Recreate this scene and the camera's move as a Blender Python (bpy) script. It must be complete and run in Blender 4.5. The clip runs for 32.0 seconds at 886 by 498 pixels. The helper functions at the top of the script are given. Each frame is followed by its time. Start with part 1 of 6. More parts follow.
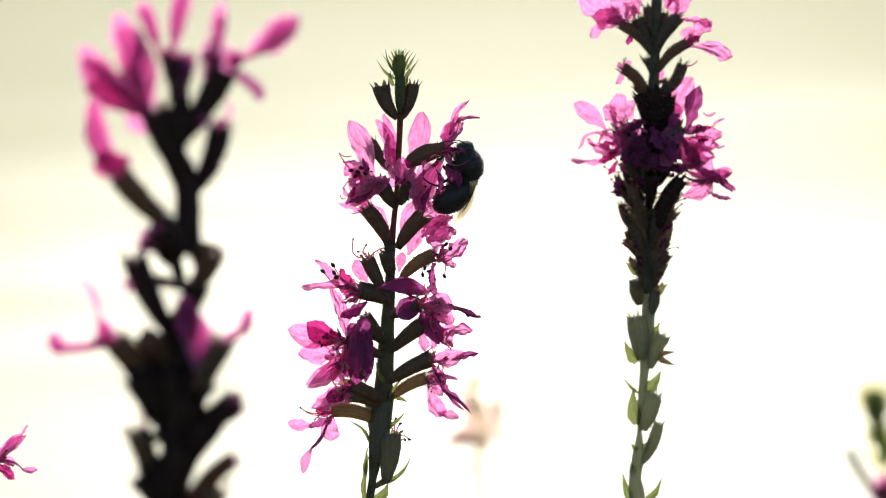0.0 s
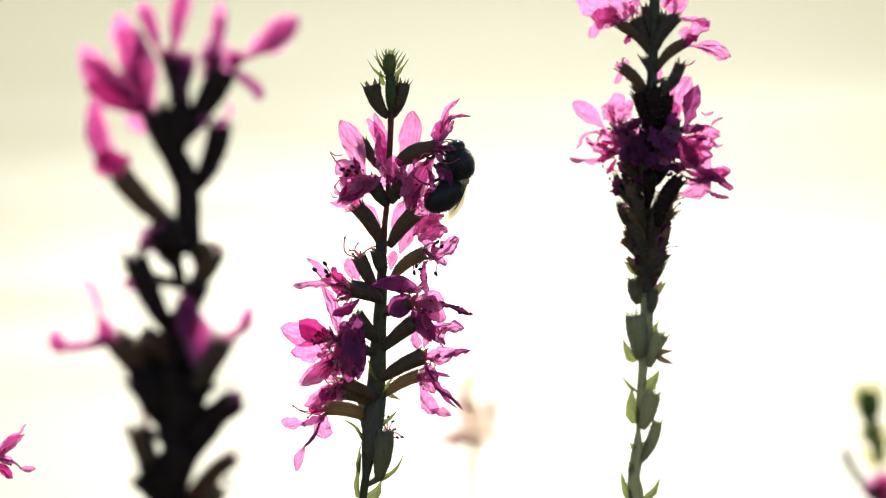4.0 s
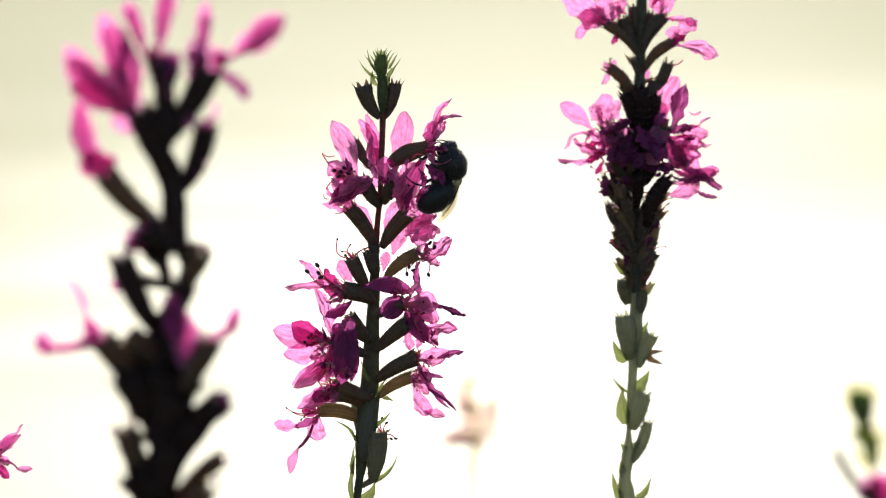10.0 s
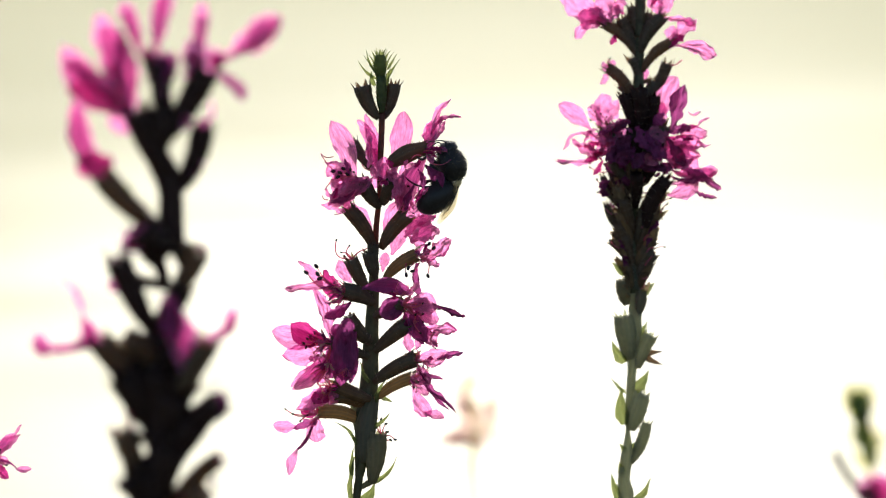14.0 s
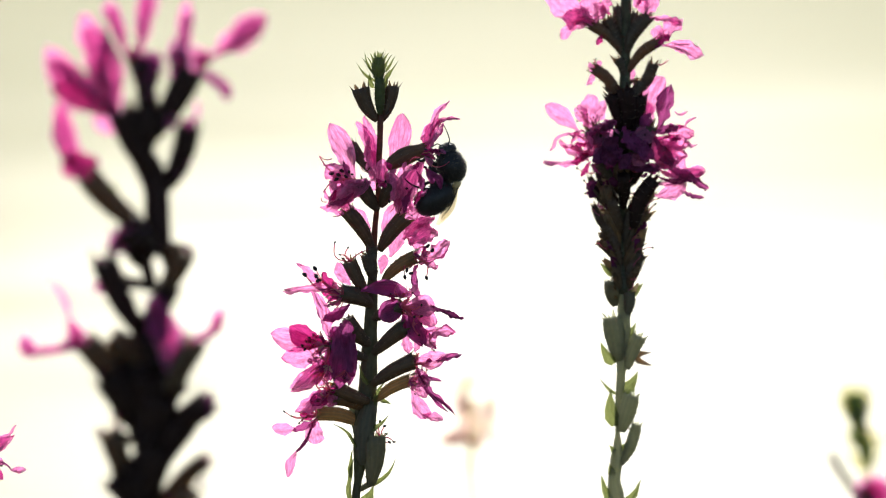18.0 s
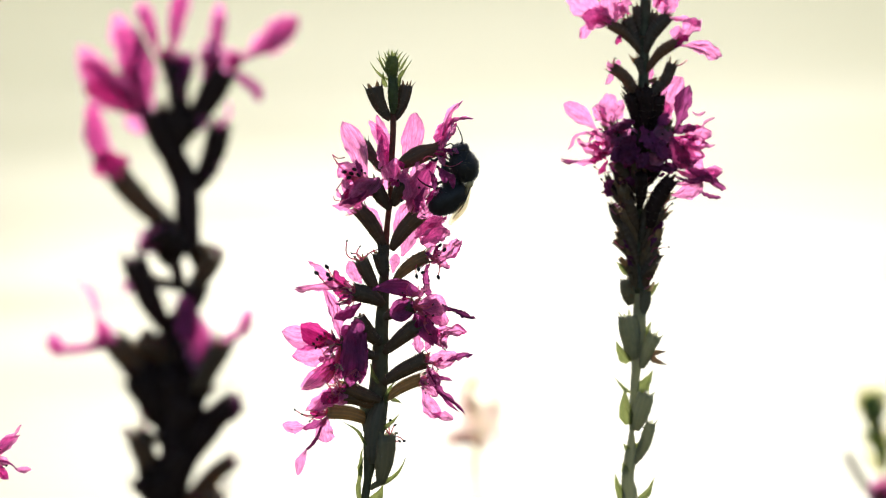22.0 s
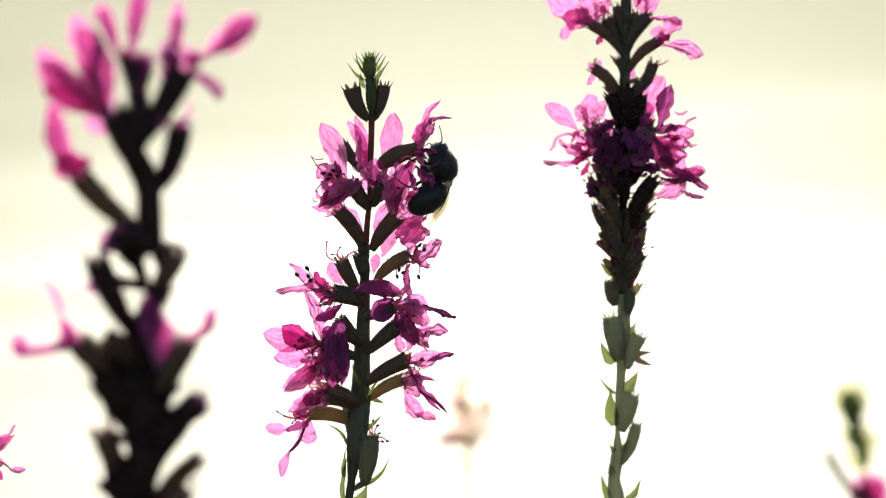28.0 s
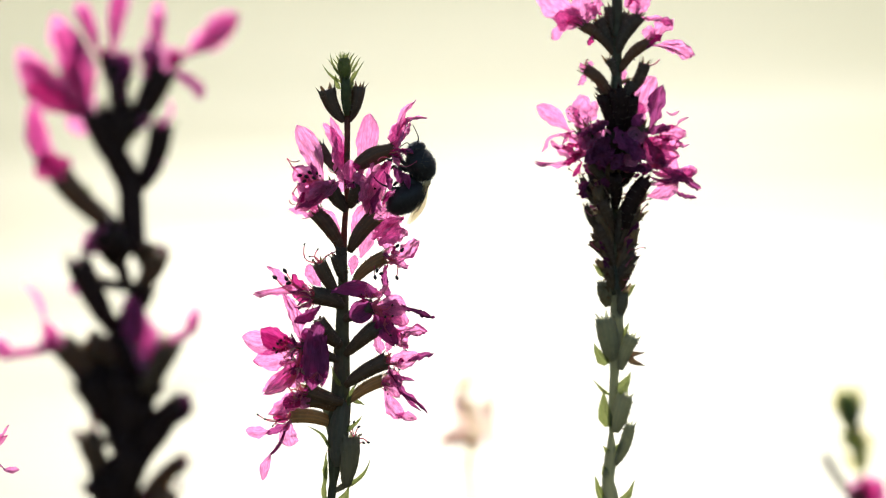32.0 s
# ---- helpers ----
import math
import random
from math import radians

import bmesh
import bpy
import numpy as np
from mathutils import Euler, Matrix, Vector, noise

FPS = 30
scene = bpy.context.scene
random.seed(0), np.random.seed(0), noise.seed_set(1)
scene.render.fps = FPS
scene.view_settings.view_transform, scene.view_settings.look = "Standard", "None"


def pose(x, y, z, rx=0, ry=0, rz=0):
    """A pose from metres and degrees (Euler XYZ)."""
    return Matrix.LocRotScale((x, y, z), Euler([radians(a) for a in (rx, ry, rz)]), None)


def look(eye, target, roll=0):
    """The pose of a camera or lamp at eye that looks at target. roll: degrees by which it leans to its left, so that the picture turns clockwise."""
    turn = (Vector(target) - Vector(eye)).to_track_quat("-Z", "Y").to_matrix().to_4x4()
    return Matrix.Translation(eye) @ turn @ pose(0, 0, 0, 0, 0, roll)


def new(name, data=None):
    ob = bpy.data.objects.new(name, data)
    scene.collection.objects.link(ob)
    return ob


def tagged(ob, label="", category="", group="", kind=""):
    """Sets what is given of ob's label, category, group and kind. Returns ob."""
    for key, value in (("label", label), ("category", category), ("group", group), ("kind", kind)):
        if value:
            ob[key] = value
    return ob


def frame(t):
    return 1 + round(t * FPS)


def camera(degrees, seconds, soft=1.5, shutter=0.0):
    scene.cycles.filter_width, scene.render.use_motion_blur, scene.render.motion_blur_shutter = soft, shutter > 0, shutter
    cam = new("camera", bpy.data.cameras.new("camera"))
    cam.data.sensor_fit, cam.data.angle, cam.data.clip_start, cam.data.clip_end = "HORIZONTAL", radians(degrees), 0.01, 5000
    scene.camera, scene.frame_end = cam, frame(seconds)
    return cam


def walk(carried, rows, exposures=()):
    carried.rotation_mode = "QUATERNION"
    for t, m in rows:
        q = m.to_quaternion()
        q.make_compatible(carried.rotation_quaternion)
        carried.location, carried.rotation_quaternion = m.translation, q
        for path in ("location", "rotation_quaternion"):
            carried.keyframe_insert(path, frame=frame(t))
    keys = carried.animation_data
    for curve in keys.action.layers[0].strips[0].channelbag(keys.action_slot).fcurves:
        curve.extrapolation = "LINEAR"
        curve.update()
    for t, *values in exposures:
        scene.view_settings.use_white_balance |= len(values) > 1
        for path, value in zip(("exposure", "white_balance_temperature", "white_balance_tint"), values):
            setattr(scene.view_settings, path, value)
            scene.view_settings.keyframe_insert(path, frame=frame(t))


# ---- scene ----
# A bumblebee on purple loosestrife, against sunlit water. Plant measures are in tenths of a millimetre.
FOV, REACH, DOWN = 14.0, 0.6385, 6.0
EYE = Vector((0, 0, 1.10))
ACROSS = Vector((1, 0, 0))
UPWARD = Vector((0, math.sin(radians(DOWN)), math.cos(radians(DOWN))))
AHEAD = Vector((0, math.cos(radians(DOWN)), -math.sin(radians(DOWN))))
TENTH = 1e-4

cam = camera(FOV, 32.0, soft=1.2)
cam.data.dof.use_dof = True
cam.data.dof.focus_distance = REACH
cam.data.dof.aperture_fstop = 18.5
STILL = look(EYE, EYE + AHEAD)
walk(cam, [(0.0, STILL), (32.0, STILL)], exposures=[(0.0, 0.0), (32.0, 0.0)])

# ---- light: low sun ahead, clear sky ----
SUN_UP, SUN_SIDE = 25.0, 1.5
world = bpy.data.worlds.new("sky")
scene.world = world
world.use_nodes = True
wn = world.node_tree
sky = wn.nodes.new("ShaderNodeTexSky")
sky.sky_type, sky.sun_disc = "NISHITA", False
sky.sun_elevation, sky.sun_rotation = radians(SUN_UP), radians(SUN_SIDE)
sky.air_density, sky.dust_density, sky.ozone_density = 1.0, 3.0, 1.0
wn.links.new(sky.outputs["Color"], wn.nodes["Background"].inputs["Color"])
wn.nodes["Background"].inputs["Strength"].default_value = 0.145

sun = new("sun", bpy.data.lights.new("sun", "SUN"))
sun.data.energy, sun.data.angle, sun.data.color = 4.7, radians(0.6), (0.972, 0.96, 0.91)
toward = Vector((math.sin(radians(SUN_SIDE)) * math.cos(radians(SUN_UP)), math.cos(radians(SUN_SIDE)) * math.cos(radians(SUN_UP)), math.sin(radians(SUN_UP))))
sun.matrix_world = look(toward * 50, (0, 0, 0))


# ---- materials ----
def material(name):
    m = bpy.data.materials.new(name)
    m.use_nodes = True
    nt = m.node_tree
    return m, nt, nt.nodes, nt.links, nt.nodes["Principled BSDF"], nt.nodes["Material Output"]


def ramp(nodes, stops):
    r = nodes.new("ShaderNodeValToRGB")
    while len(r.color_ramp.elements) < len(stops):
        r.color_ramp.elements.new(0.5)
    for e, (p, c) in zip(r.color_ramp.elements, stops):
        e.position, e.color = p, (*c, 1)
    return r


def noise_node(nodes, links, scale, detail=4.0, stretch=None, source="Object", place=(0, 0, 0)):
    tc = nodes.new("ShaderNodeTexCoord")
    n = nodes.new("ShaderNodeTexNoise")
    n.inputs["Scale"].default_value, n.inputs["Detail"].default_value = scale, detail
    if stretch:
        mp = nodes.new("ShaderNodeMapping")
        mp.inputs["Scale"].default_value, mp.inputs["Location"].default_value = stretch, place
        links.new(tc.outputs[source], mp.inputs["Vector"])
        links.new(mp.outputs["Vector"], n.inputs["Vector"])
    else:
        links.new(tc.outputs[source], n.inputs["Vector"])
    return n


def thin_plant(name, light, dark, through_light, through_share, gloss=0.45, vein=None, ribs=None):
    """A thin living surface: grain along its length, veins, and light that passes through it."""
    m, nt, nodes, links, b, out = material(name)
    grain = noise_node(nodes, links, 4.0, 5.0, (9.0, 1.6, 1.0), "UV")
    blot = noise_node(nodes, links, 900.0, 3.0)
    info = nodes.new("ShaderNodeObjectInfo")
    add = nodes.new("ShaderNodeMath")
    add.operation = "MULTIPLY_ADD"
    links.new(grain.outputs["Fac"], add.inputs[0])
    add.inputs[1].default_value = 0.55
    links.new(blot.outputs["Fac"], add.inputs[2])
    add2 = nodes.new("ShaderNodeMath")
    add2.operation = "MULTIPLY_ADD"
    links.new(info.outputs["Random"], add2.inputs[0])
    add2.inputs[1].default_value = 0.28
    links.new(add.outputs[0], add2.inputs[2])
    col = ramp(nodes, [(0.55, dark), (1.0, light)])
    links.new(add2.outputs[0], col.inputs["Fac"])
    colour = col.outputs["Color"]
    if vein:
        folds = noise_node(nodes, links, 2.6, 4.5, (3.0, 1.6, 1.0), "UV")
        folds.noise_dimensions, folds.inputs["Roughness"].default_value = "4D", 0.62
        shift = nodes.new("ShaderNodeMath")
        shift.operation = "MULTIPLY"
        links.new(info.outputs["Random"], shift.inputs[0])
        shift.inputs[1].default_value = 70.0
        links.new(shift.outputs[0], folds.inputs["W"])
    if ribs:
        uv = nodes.new("ShaderNodeTexCoord")
        sep = nodes.new("ShaderNodeSeparateXYZ")
        links.new(uv.outputs["UV"], sep.inputs[0])
        wob = nodes.new("ShaderNodeMath")
        wob.operation = "MULTIPLY_ADD"
        links.new(sep.outputs["X"], wob.inputs[0])
        wob.inputs[1].default_value = 2 * math.pi * 12
        links.new(grain.outputs["Fac"], wob.inputs[2])
        sine = nodes.new("ShaderNodeMath")
        sine.operation = "SINE"
        links.new(wob.outputs[0], sine.inputs[0])
        rr = ramp(nodes, [(0.0, (1, 1, 1)), (0.75, ribs)])
        links.new(sine.outputs[0], rr.inputs["Fac"])
        rm = nodes.new("ShaderNodeMix")
        rm.data_type, rm.blend_type = "RGBA", "MULTIPLY"
        rm.inputs[0].default_value = 1.0
        links.new(colour, rm.inputs[6])
        links.new(rr.outputs["Color"], rm.inputs[7])
        colour = rm.outputs[2]
    tr = nodes.new("ShaderNodeBsdfTranslucent")
    mul = nodes.new("ShaderNodeMix")
    mul.data_type, mul.blend_type = "RGBA", "MULTIPLY"
    mul.inputs[0].default_value = 0.5
    mul.inputs[6].default_value = (*through_light, 1)
    links.new(colour, mul.inputs[7])
    passing = mul.outputs[2]
    if vein:
        tc = nodes.new("ShaderNodeTexCoord")
        wv = nodes.new("ShaderNodeTexWave")
        wv.bands_direction = "X"
        wv.inputs["Scale"].default_value, wv.inputs["Distortion"].default_value = 1.7, 4.5
        wv.inputs["Detail"].default_value, wv.inputs["Detail Scale"].default_value = 3.0, 1.0
        links.new(tc.outputs["UV"], wv.inputs["Vector"])
        vr = ramp(nodes, [(0.0, vein), (0.09, (1, 1, 1))])
        links.new(wv.outputs["Fac"], vr.inputs["Fac"])
        crease = noise_node(nodes, links, 3.4, 2.5, (2.2, 1.5, 1.0), "UV")
        cr = ramp(nodes, [(0.38, (1, 1, 1)), (0.49, vein), (0.51, vein), (0.60, (0.94, 0.90, 0.94))])
        moved = nodes.new("ShaderNodeMath")
        moved.operation = "MULTIPLY_ADD"
        links.new(info.outputs["Random"], moved.inputs[0])
        moved.inputs[1].default_value, moved.inputs[2].default_value = 40.0, 0.0
        crease.noise_dimensions = "4D"
        links.new(moved.outputs[0], crease.inputs["W"])
        links.new(crease.outputs["Fac"], cr.inputs["Fac"])
        vv = nodes.new("ShaderNodeMix")
        vv.data_type, vv.blend_type = "RGBA", "MULTIPLY"
        vv.inputs[0].default_value = 0.8
        links.new(vr.outputs["Color"], vv.inputs[6])
        links.new(cr.outputs["Color"], vv.inputs[7])
        vm = nodes.new("ShaderNodeMix")
        vm.data_type, vm.blend_type = "RGBA", "MULTIPLY"
        vm.inputs[0].default_value = 0.6
        links.new(passing, vm.inputs[6])
        links.new(vv.outputs[2], vm.inputs[7])
        passing = vm.outputs[2]
    links.new(passing, tr.inputs["Color"])
    links.new(colour, b.inputs["Base Color"])
    b.inputs["Roughness"].default_value = gloss
    b.inputs["Specular IOR Level"].default_value = 0.5 if gloss < 0.6 else 0.15
    bump = nodes.new("ShaderNodeBump")
    bump.inputs["Strength"].default_value, bump.inputs["Distance"].default_value = (0.9, 0.00028) if vein else (0.6, 0.0002)
    links.new((folds if vein else grain).outputs["Fac"], bump.inputs["Height"])
    links.new(bump.outputs["Normal"], b.inputs["Normal"])
    links.new(bump.outputs["Normal"], tr.inputs["Normal"])
    mix = nodes.new("ShaderNodeMixShader")
    mix.inputs[0].default_value = through_share
    links.new(b.outputs[0], mix.inputs[1])
    links.new(tr.outputs[0], mix.inputs[2])
    links.new(mix.outputs[0], out.inputs["Surface"])
    return m


def solid(name, light, dark, scale, rough=0.6, bump_mm=0.03, sheen=0.0, metal=0.0):
    m, nt, nodes, links, b, out = material(name)
    n = noise_node(nodes, links, scale)
    big = noise_node(nodes, links, scale * 0.12, 2.0)
    add = nodes.new("ShaderNodeMath")
    add.operation = "MULTIPLY_ADD"
    links.new(n.outputs["Fac"], add.inputs[0])
    add.inputs[1].default_value = 0.5
    links.new(big.outputs["Fac"], add.inputs[2])
    col = ramp(nodes, [(0.5, dark), (1.0, light)])
    links.new(add.outputs[0], col.inputs["Fac"])
    links.new(col.outputs["Color"], b.inputs["Base Color"])
    b.inputs["Roughness"].default_value, b.inputs["Sheen Weight"].default_value = rough, sheen
    b.inputs["Metallic"].default_value = metal
    bump = nodes.new("ShaderNodeBump")
    bump.inputs["Strength"].default_value, bump.inputs["Distance"].default_value = 0.6, bump_mm * 0.001
    links.new(n.outputs["Fac"], bump.inputs["Height"])
    links.new(bump.outputs["Normal"], b.inputs["Normal"])
    return m


PETAL = thin_plant("petal_pink", (0.90, 0.43, 0.74), (0.75, 0.24, 0.58), (1.0, 0.49, 0.775), 0.84, 0.5, (0.48, 0.22, 0.44))
PETAL_DEEP = thin_plant("petal_magenta", (0.62, 0.06, 0.32), (0.45, 0.03, 0.22), (0.80, 0.10, 0.45), 0.65, 0.5, (0.55, 0.25, 0.40))
# purple of withered petals, which also stands for shade in the crowded whorl
PETAL_OLD_SHADED = thin_plant("petal_withered_shaded", (0.22, 0.05, 0.15), (0.09, 0.02, 0.06), (0.36, 0.06, 0.23), 0.32, 0.6, (0.55, 0.30, 0.45))
CALYX = thin_plant("calyx_brown_green", (0.120, 0.105, 0.075), (0.052, 0.046, 0.036), (0.38, 0.24, 0.12), 0.36, 0.55, None, (1.35, 1.2, 1.1))
CALYX_BROWN = thin_plant("calyx_brown", (0.150, 0.108, 0.072), (0.062, 0.046, 0.034), (0.50, 0.32, 0.15), 0.40, 0.55, None, (1.5, 1.35, 1.2))
CALYX_GOLD = thin_plant("calyx_ripe", (0.21, 0.165, 0.10), (0.09, 0.068, 0.045), (0.80, 0.63, 0.40), 0.47, 0.55, None, (1.8, 1.6, 1.3))
# near-black red-brown calyx copy; backlit shade is put into the colour
CALYX_DARK = thin_plant("calyx_backlit_shade", (0.042, 0.026, 0.024), (0.015, 0.011, 0.010), (0.24, 0.09, 0.06), 0.20, 0.6, None, (1.35, 1.2, 1.1))
# capsule and lower stem grey-green, paled to carry the veiling glare low down
CAPSULE_VEILED = thin_plant("capsule_green_veiled", (0.34, 0.345, 0.26), (0.18, 0.19, 0.14), (0.74, 0.77, 0.58), 0.55, 0.6, None, (1.25, 1.2, 1.15))
BUD = thin_plant("bud_green", (0.16, 0.20, 0.08), (0.05, 0.07, 0.03), (0.45, 0.55, 0.16), 0.45, 0.5)
# paler bud copy, lightened in colour for backlit blur
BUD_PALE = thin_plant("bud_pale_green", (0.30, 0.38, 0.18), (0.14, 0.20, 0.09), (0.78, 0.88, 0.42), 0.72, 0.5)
CALYX_OLIVE = thin_plant("calyx_olive", (0.20, 0.195, 0.14), (0.095, 0.095, 0.068), (0.55, 0.54, 0.36), 0.46, 0.55, None, (1.3, 1.2, 1.15))
LEAF = thin_plant("leaf_green", (0.15, 0.18, 0.07), (0.055, 0.08, 0.035), (0.52, 0.58, 0.22), 0.5, 0.45, (0.6, 0.7, 0.5))
# pale petals; on the far plant the pallor stands for veiling glare
PETAL_PALE = thin_plant("petal_pale_hazed", (0.88, 0.78, 0.75), (0.72, 0.60, 0.57), (0.97, 0.87, 0.83), 0.88, 0.5, (0.80, 0.62, 0.60))
# dark copy of the pink petal, with the shade put into its colour
PETAL_SHADED = thin_plant("petal_shaded", (0.43, 0.10, 0.31), (0.25, 0.05, 0.17), (0.74, 0.19, 0.54), 0.62, 0.6, (0.55, 0.30, 0.45))
# pale leaf colour that carries the washed-out halo of the blurred plants
LEAF_PALE = thin_plant("leaf_pale_hazed", (0.84, 0.83, 0.64), (0.66, 0.65, 0.46), (1.0, 0.99, 0.84), 0.86, 0.5, (0.8, 0.8, 0.6))
HAIR = thin_plant("pale_hair", (0.15, 0.12, 0.085), (0.08, 0.06, 0.045), (0.9, 0.8, 0.6), 0.6, 0.4)
STEM = thin_plant("stem_red_brown", (0.20, 0.085, 0.055), (0.06, 0.035, 0.024), (0.55, 0.18, 0.09), 0.38, 0.5)
STEM_GREEN = thin_plant("stem_green", (0.12, 0.12, 0.06), (0.04, 0.045, 0.02), (0.25, 0.28, 0.10), 0.2, 0.5)
FILAMENT = thin_plant("filament_red", (0.78, 0.26, 0.42), (0.48, 0.11, 0.22), (1.0, 0.50, 0.62), 0.66, 0.5)
ANTHER = solid("anther_dark", (0.03, 0.02, 0.025), (0.012, 0.01, 0.012), 8000, 0.7)
BEE_BLACK = solid("bee_black", (0.020, 0.020, 0.022), (0.008, 0.008, 0.009), 3000, 0.45, 0.05)
BEE_FUR = solid("bee_fur_black", (0.030, 0.030, 0.032), (0.012, 0.012, 0.014), 3000, 0.55, 0.02, 0.4)
BEE_GAP = solid("bee_gap_yellow", (0.75, 0.62, 0.32), (0.55, 0.42, 0.18), 3000, 0.6, 0.02, 0.3)
BEE_BROWN = solid("bee_fur_brown", (0.30, 0.23, 0.13), (0.16, 0.12, 0.07), 3000, 0.6, 0.02, 0.3)
EARTH = solid("bank_earth", (0.10, 0.085, 0.05), (0.04, 0.05, 0.02), 9.0, 0.95, 8.0)


def wing_material():
    m, nt, nodes, links, b, out = material("wing_membrane")
    n = noise_node(nodes, links, 3.0, 3.0, (6.0, 1.0, 1.0), "UV")
    col = ramp(nodes, [(0.35, (0.55, 0.45, 0.25)), (0.65, (0.85, 0.78, 0.58))])
    links.new(n.outputs["Fac"], col.inputs["Fac"])
    tr = nodes.new("ShaderNodeBsdfTranslucent")
    clear = nodes.new("ShaderNodeBsdfTransparent")
    clear.inputs["Color"].default_value = (0.95, 0.92, 0.82, 1)
    links.new(col.outputs["Color"], tr.inputs["Color"])
    links.new(col.outputs["Color"], b.inputs["Base Color"])
    b.inputs["Roughness"].default_value = 0.2
    a = nodes.new("ShaderNodeMixShader")
    a.inputs[0].default_value = 0.8
    links.new(b.outputs[0], a.inputs[1])
    links.new(tr.outputs[0], a.inputs[2])
    c = nodes.new("ShaderNodeMixShader")
    c.inputs[0].default_value = 0.45
    links.new(a.outputs[0], c.inputs[1])
    links.new(clear.outputs[0], c.inputs[2])
    links.new(c.outputs[0], out.inputs["Surface"])
    return m


WING = wing_material()


def water_material():
    m, nt, nodes, links, b, out = material("river_water")
    b.inputs["Base Color"].default_value = (0.153, 0.158, 0.014, 1)
    b.inputs["IOR"].default_value = 1.33
    swell = noise_node(nodes, links, 0.42, 3.0, (0.8, 1.0, 1.0))
    ripple = noise_node(nodes, links, 1.6, 3.0)
    lanes = noise_node(nodes, links, 0.30, 2.0, (0.30, 1.0, 1.0))
    bands = noise_node(nodes, links, 0.75, 3.0, (0.30, 1.0, 1.0), place=(1.3, 0.9, 0.4))
    # choppy water far out, smoother and glittering towards the bank, with wind streaks between
    where = nodes.new("ShaderNodeTexCoord")
    sep = nodes.new("ShaderNodeSeparateXYZ")
    links.new(where.outputs["Object"], sep.inputs[0])
    streak = nodes.new("ShaderNodeMath")
    streak.operation = "MULTIPLY_ADD"
    links.new(lanes.outputs["Fac"], streak.inputs[0])
    streak.inputs[1].default_value = 14.0
    links.new(sep.outputs["Y"], streak.inputs[2])
    streak2 = nodes.new("ShaderNodeMath")
    streak2.operation = "MULTIPLY_ADD"
    links.new(bands.outputs["Fac"], streak2.inputs[0])
    streak2.inputs[1].default_value = 27.0
    links.new(streak.outputs[0], streak2.inputs[2])
    reach = nodes.new("ShaderNodeMapRange")
    for k, val in ((1, 29.2), (2, 56.4), (3, 0.0), (4, 1.0)):
        reach.inputs[k].default_value = val
    lee = nodes.new("ShaderNodeMath")
    lee.operation = "MULTIPLY_ADD"
    links.new(sep.outputs["X"], lee.inputs[0])
    lee.inputs[1].default_value = -0.12
    links.new(streak2.outputs[0], lee.inputs[2])
    # calmer down the middle of the reach
    aside = nodes.new("ShaderNodeMath")
    aside.operation = "MULTIPLY"
    off = nodes.new("ShaderNodeMath")
    off.operation = "SUBTRACT"
    links.new(sep.outputs["X"], off.inputs[0])
    off.inputs[1].default_value = 0.1
    links.new(off.outputs[0], aside.inputs[0])
    links.new(off.outputs[0], aside.inputs[1])
    still = nodes.new("ShaderNodeMath")
    still.operation = "MULTIPLY_ADD"
    links.new(aside.outputs[0], still.inputs[0])
    still.inputs[1].default_value = 0.36
    links.new(lee.outputs[0], still.inputs[2])
    links.new(still.outputs[0], reach.inputs[0])
    chop = ramp(nodes, [(p, (v, v, v)) for p, v in ((0.0, 0.60), (0.10, 0.655), (0.24, 0.725), (0.4, 0.76), (0.65, 0.79), (1.0, 0.82))])
    links.new(reach.outputs[0], chop.inputs["Fac"])
    links.new(chop.outputs["Color"], b.inputs["Roughness"])
    mixh = nodes.new("ShaderNodeMath")
    mixh.operation = "MULTIPLY_ADD"
    links.new(ripple.outputs["Fac"], mixh.inputs[0])
    mixh.inputs[1].default_value = 0.25
    links.new(swell.outputs["Fac"], mixh.inputs[2])
    bump = nodes.new("ShaderNodeBump")
    bump.inputs["Strength"].default_value, bump.inputs["Distance"].default_value = 0.25, 0.06
    links.new(mixh.outputs[0], bump.inputs["Height"])
    links.new(bump.outputs["Normal"], b.inputs["Normal"])
    return m


WATER = water_material()

# ---- setting: bank and water ----
def sheet(name, verts, faces, mat, label, category):
    me = bpy.data.meshes.new(name)
    me.from_pydata(verts, [], faces)
    me.materials.append(mat)
    return tagged(new(name, me), label, category, kind="structure")


def bank():
    """Earth bank that falls into the water, one uneven sheet."""
    verts, faces, nx, ny = [], [], 60, 60
    far = lambda q, near, wide: near * q + wide * q ** 7
    for j in range(ny + 1):
        for i in range(nx + 1):
            x = far(2 * i / nx - 1, 6, 3000)
            back = 1 - j / ny
            y = 4.2 - 9.0 * back - 3000 * back ** 9
            fall = max(0.0, y - 2.6)
            verts.append((x, y, 0.03 * noise.noise((x, y, 0.3)) * (1 if abs(y) > 2.5 else 0.2) - 0.35 * fall))
    for j in range(ny):
        for i in range(nx):
            a = j * (nx + 1) + i
            faces.append((a, a + 1, a + nx + 2, a + nx + 1))
    return sheet("ground", verts, faces, EARTH, "uneven dark earth bank at the water's edge", "ground")


bank()
sheet("water", [(-3000, 2.6, -0.12), (3000, 2.6, -0.12), (3000, 4500, -0.12), (-3000, 4500, -0.12)], [(0, 1, 2, 3)], WATER,
      "wide river surface glittering white in low sun", "water")

# ---- building blocks ----
ORIGIN = {}


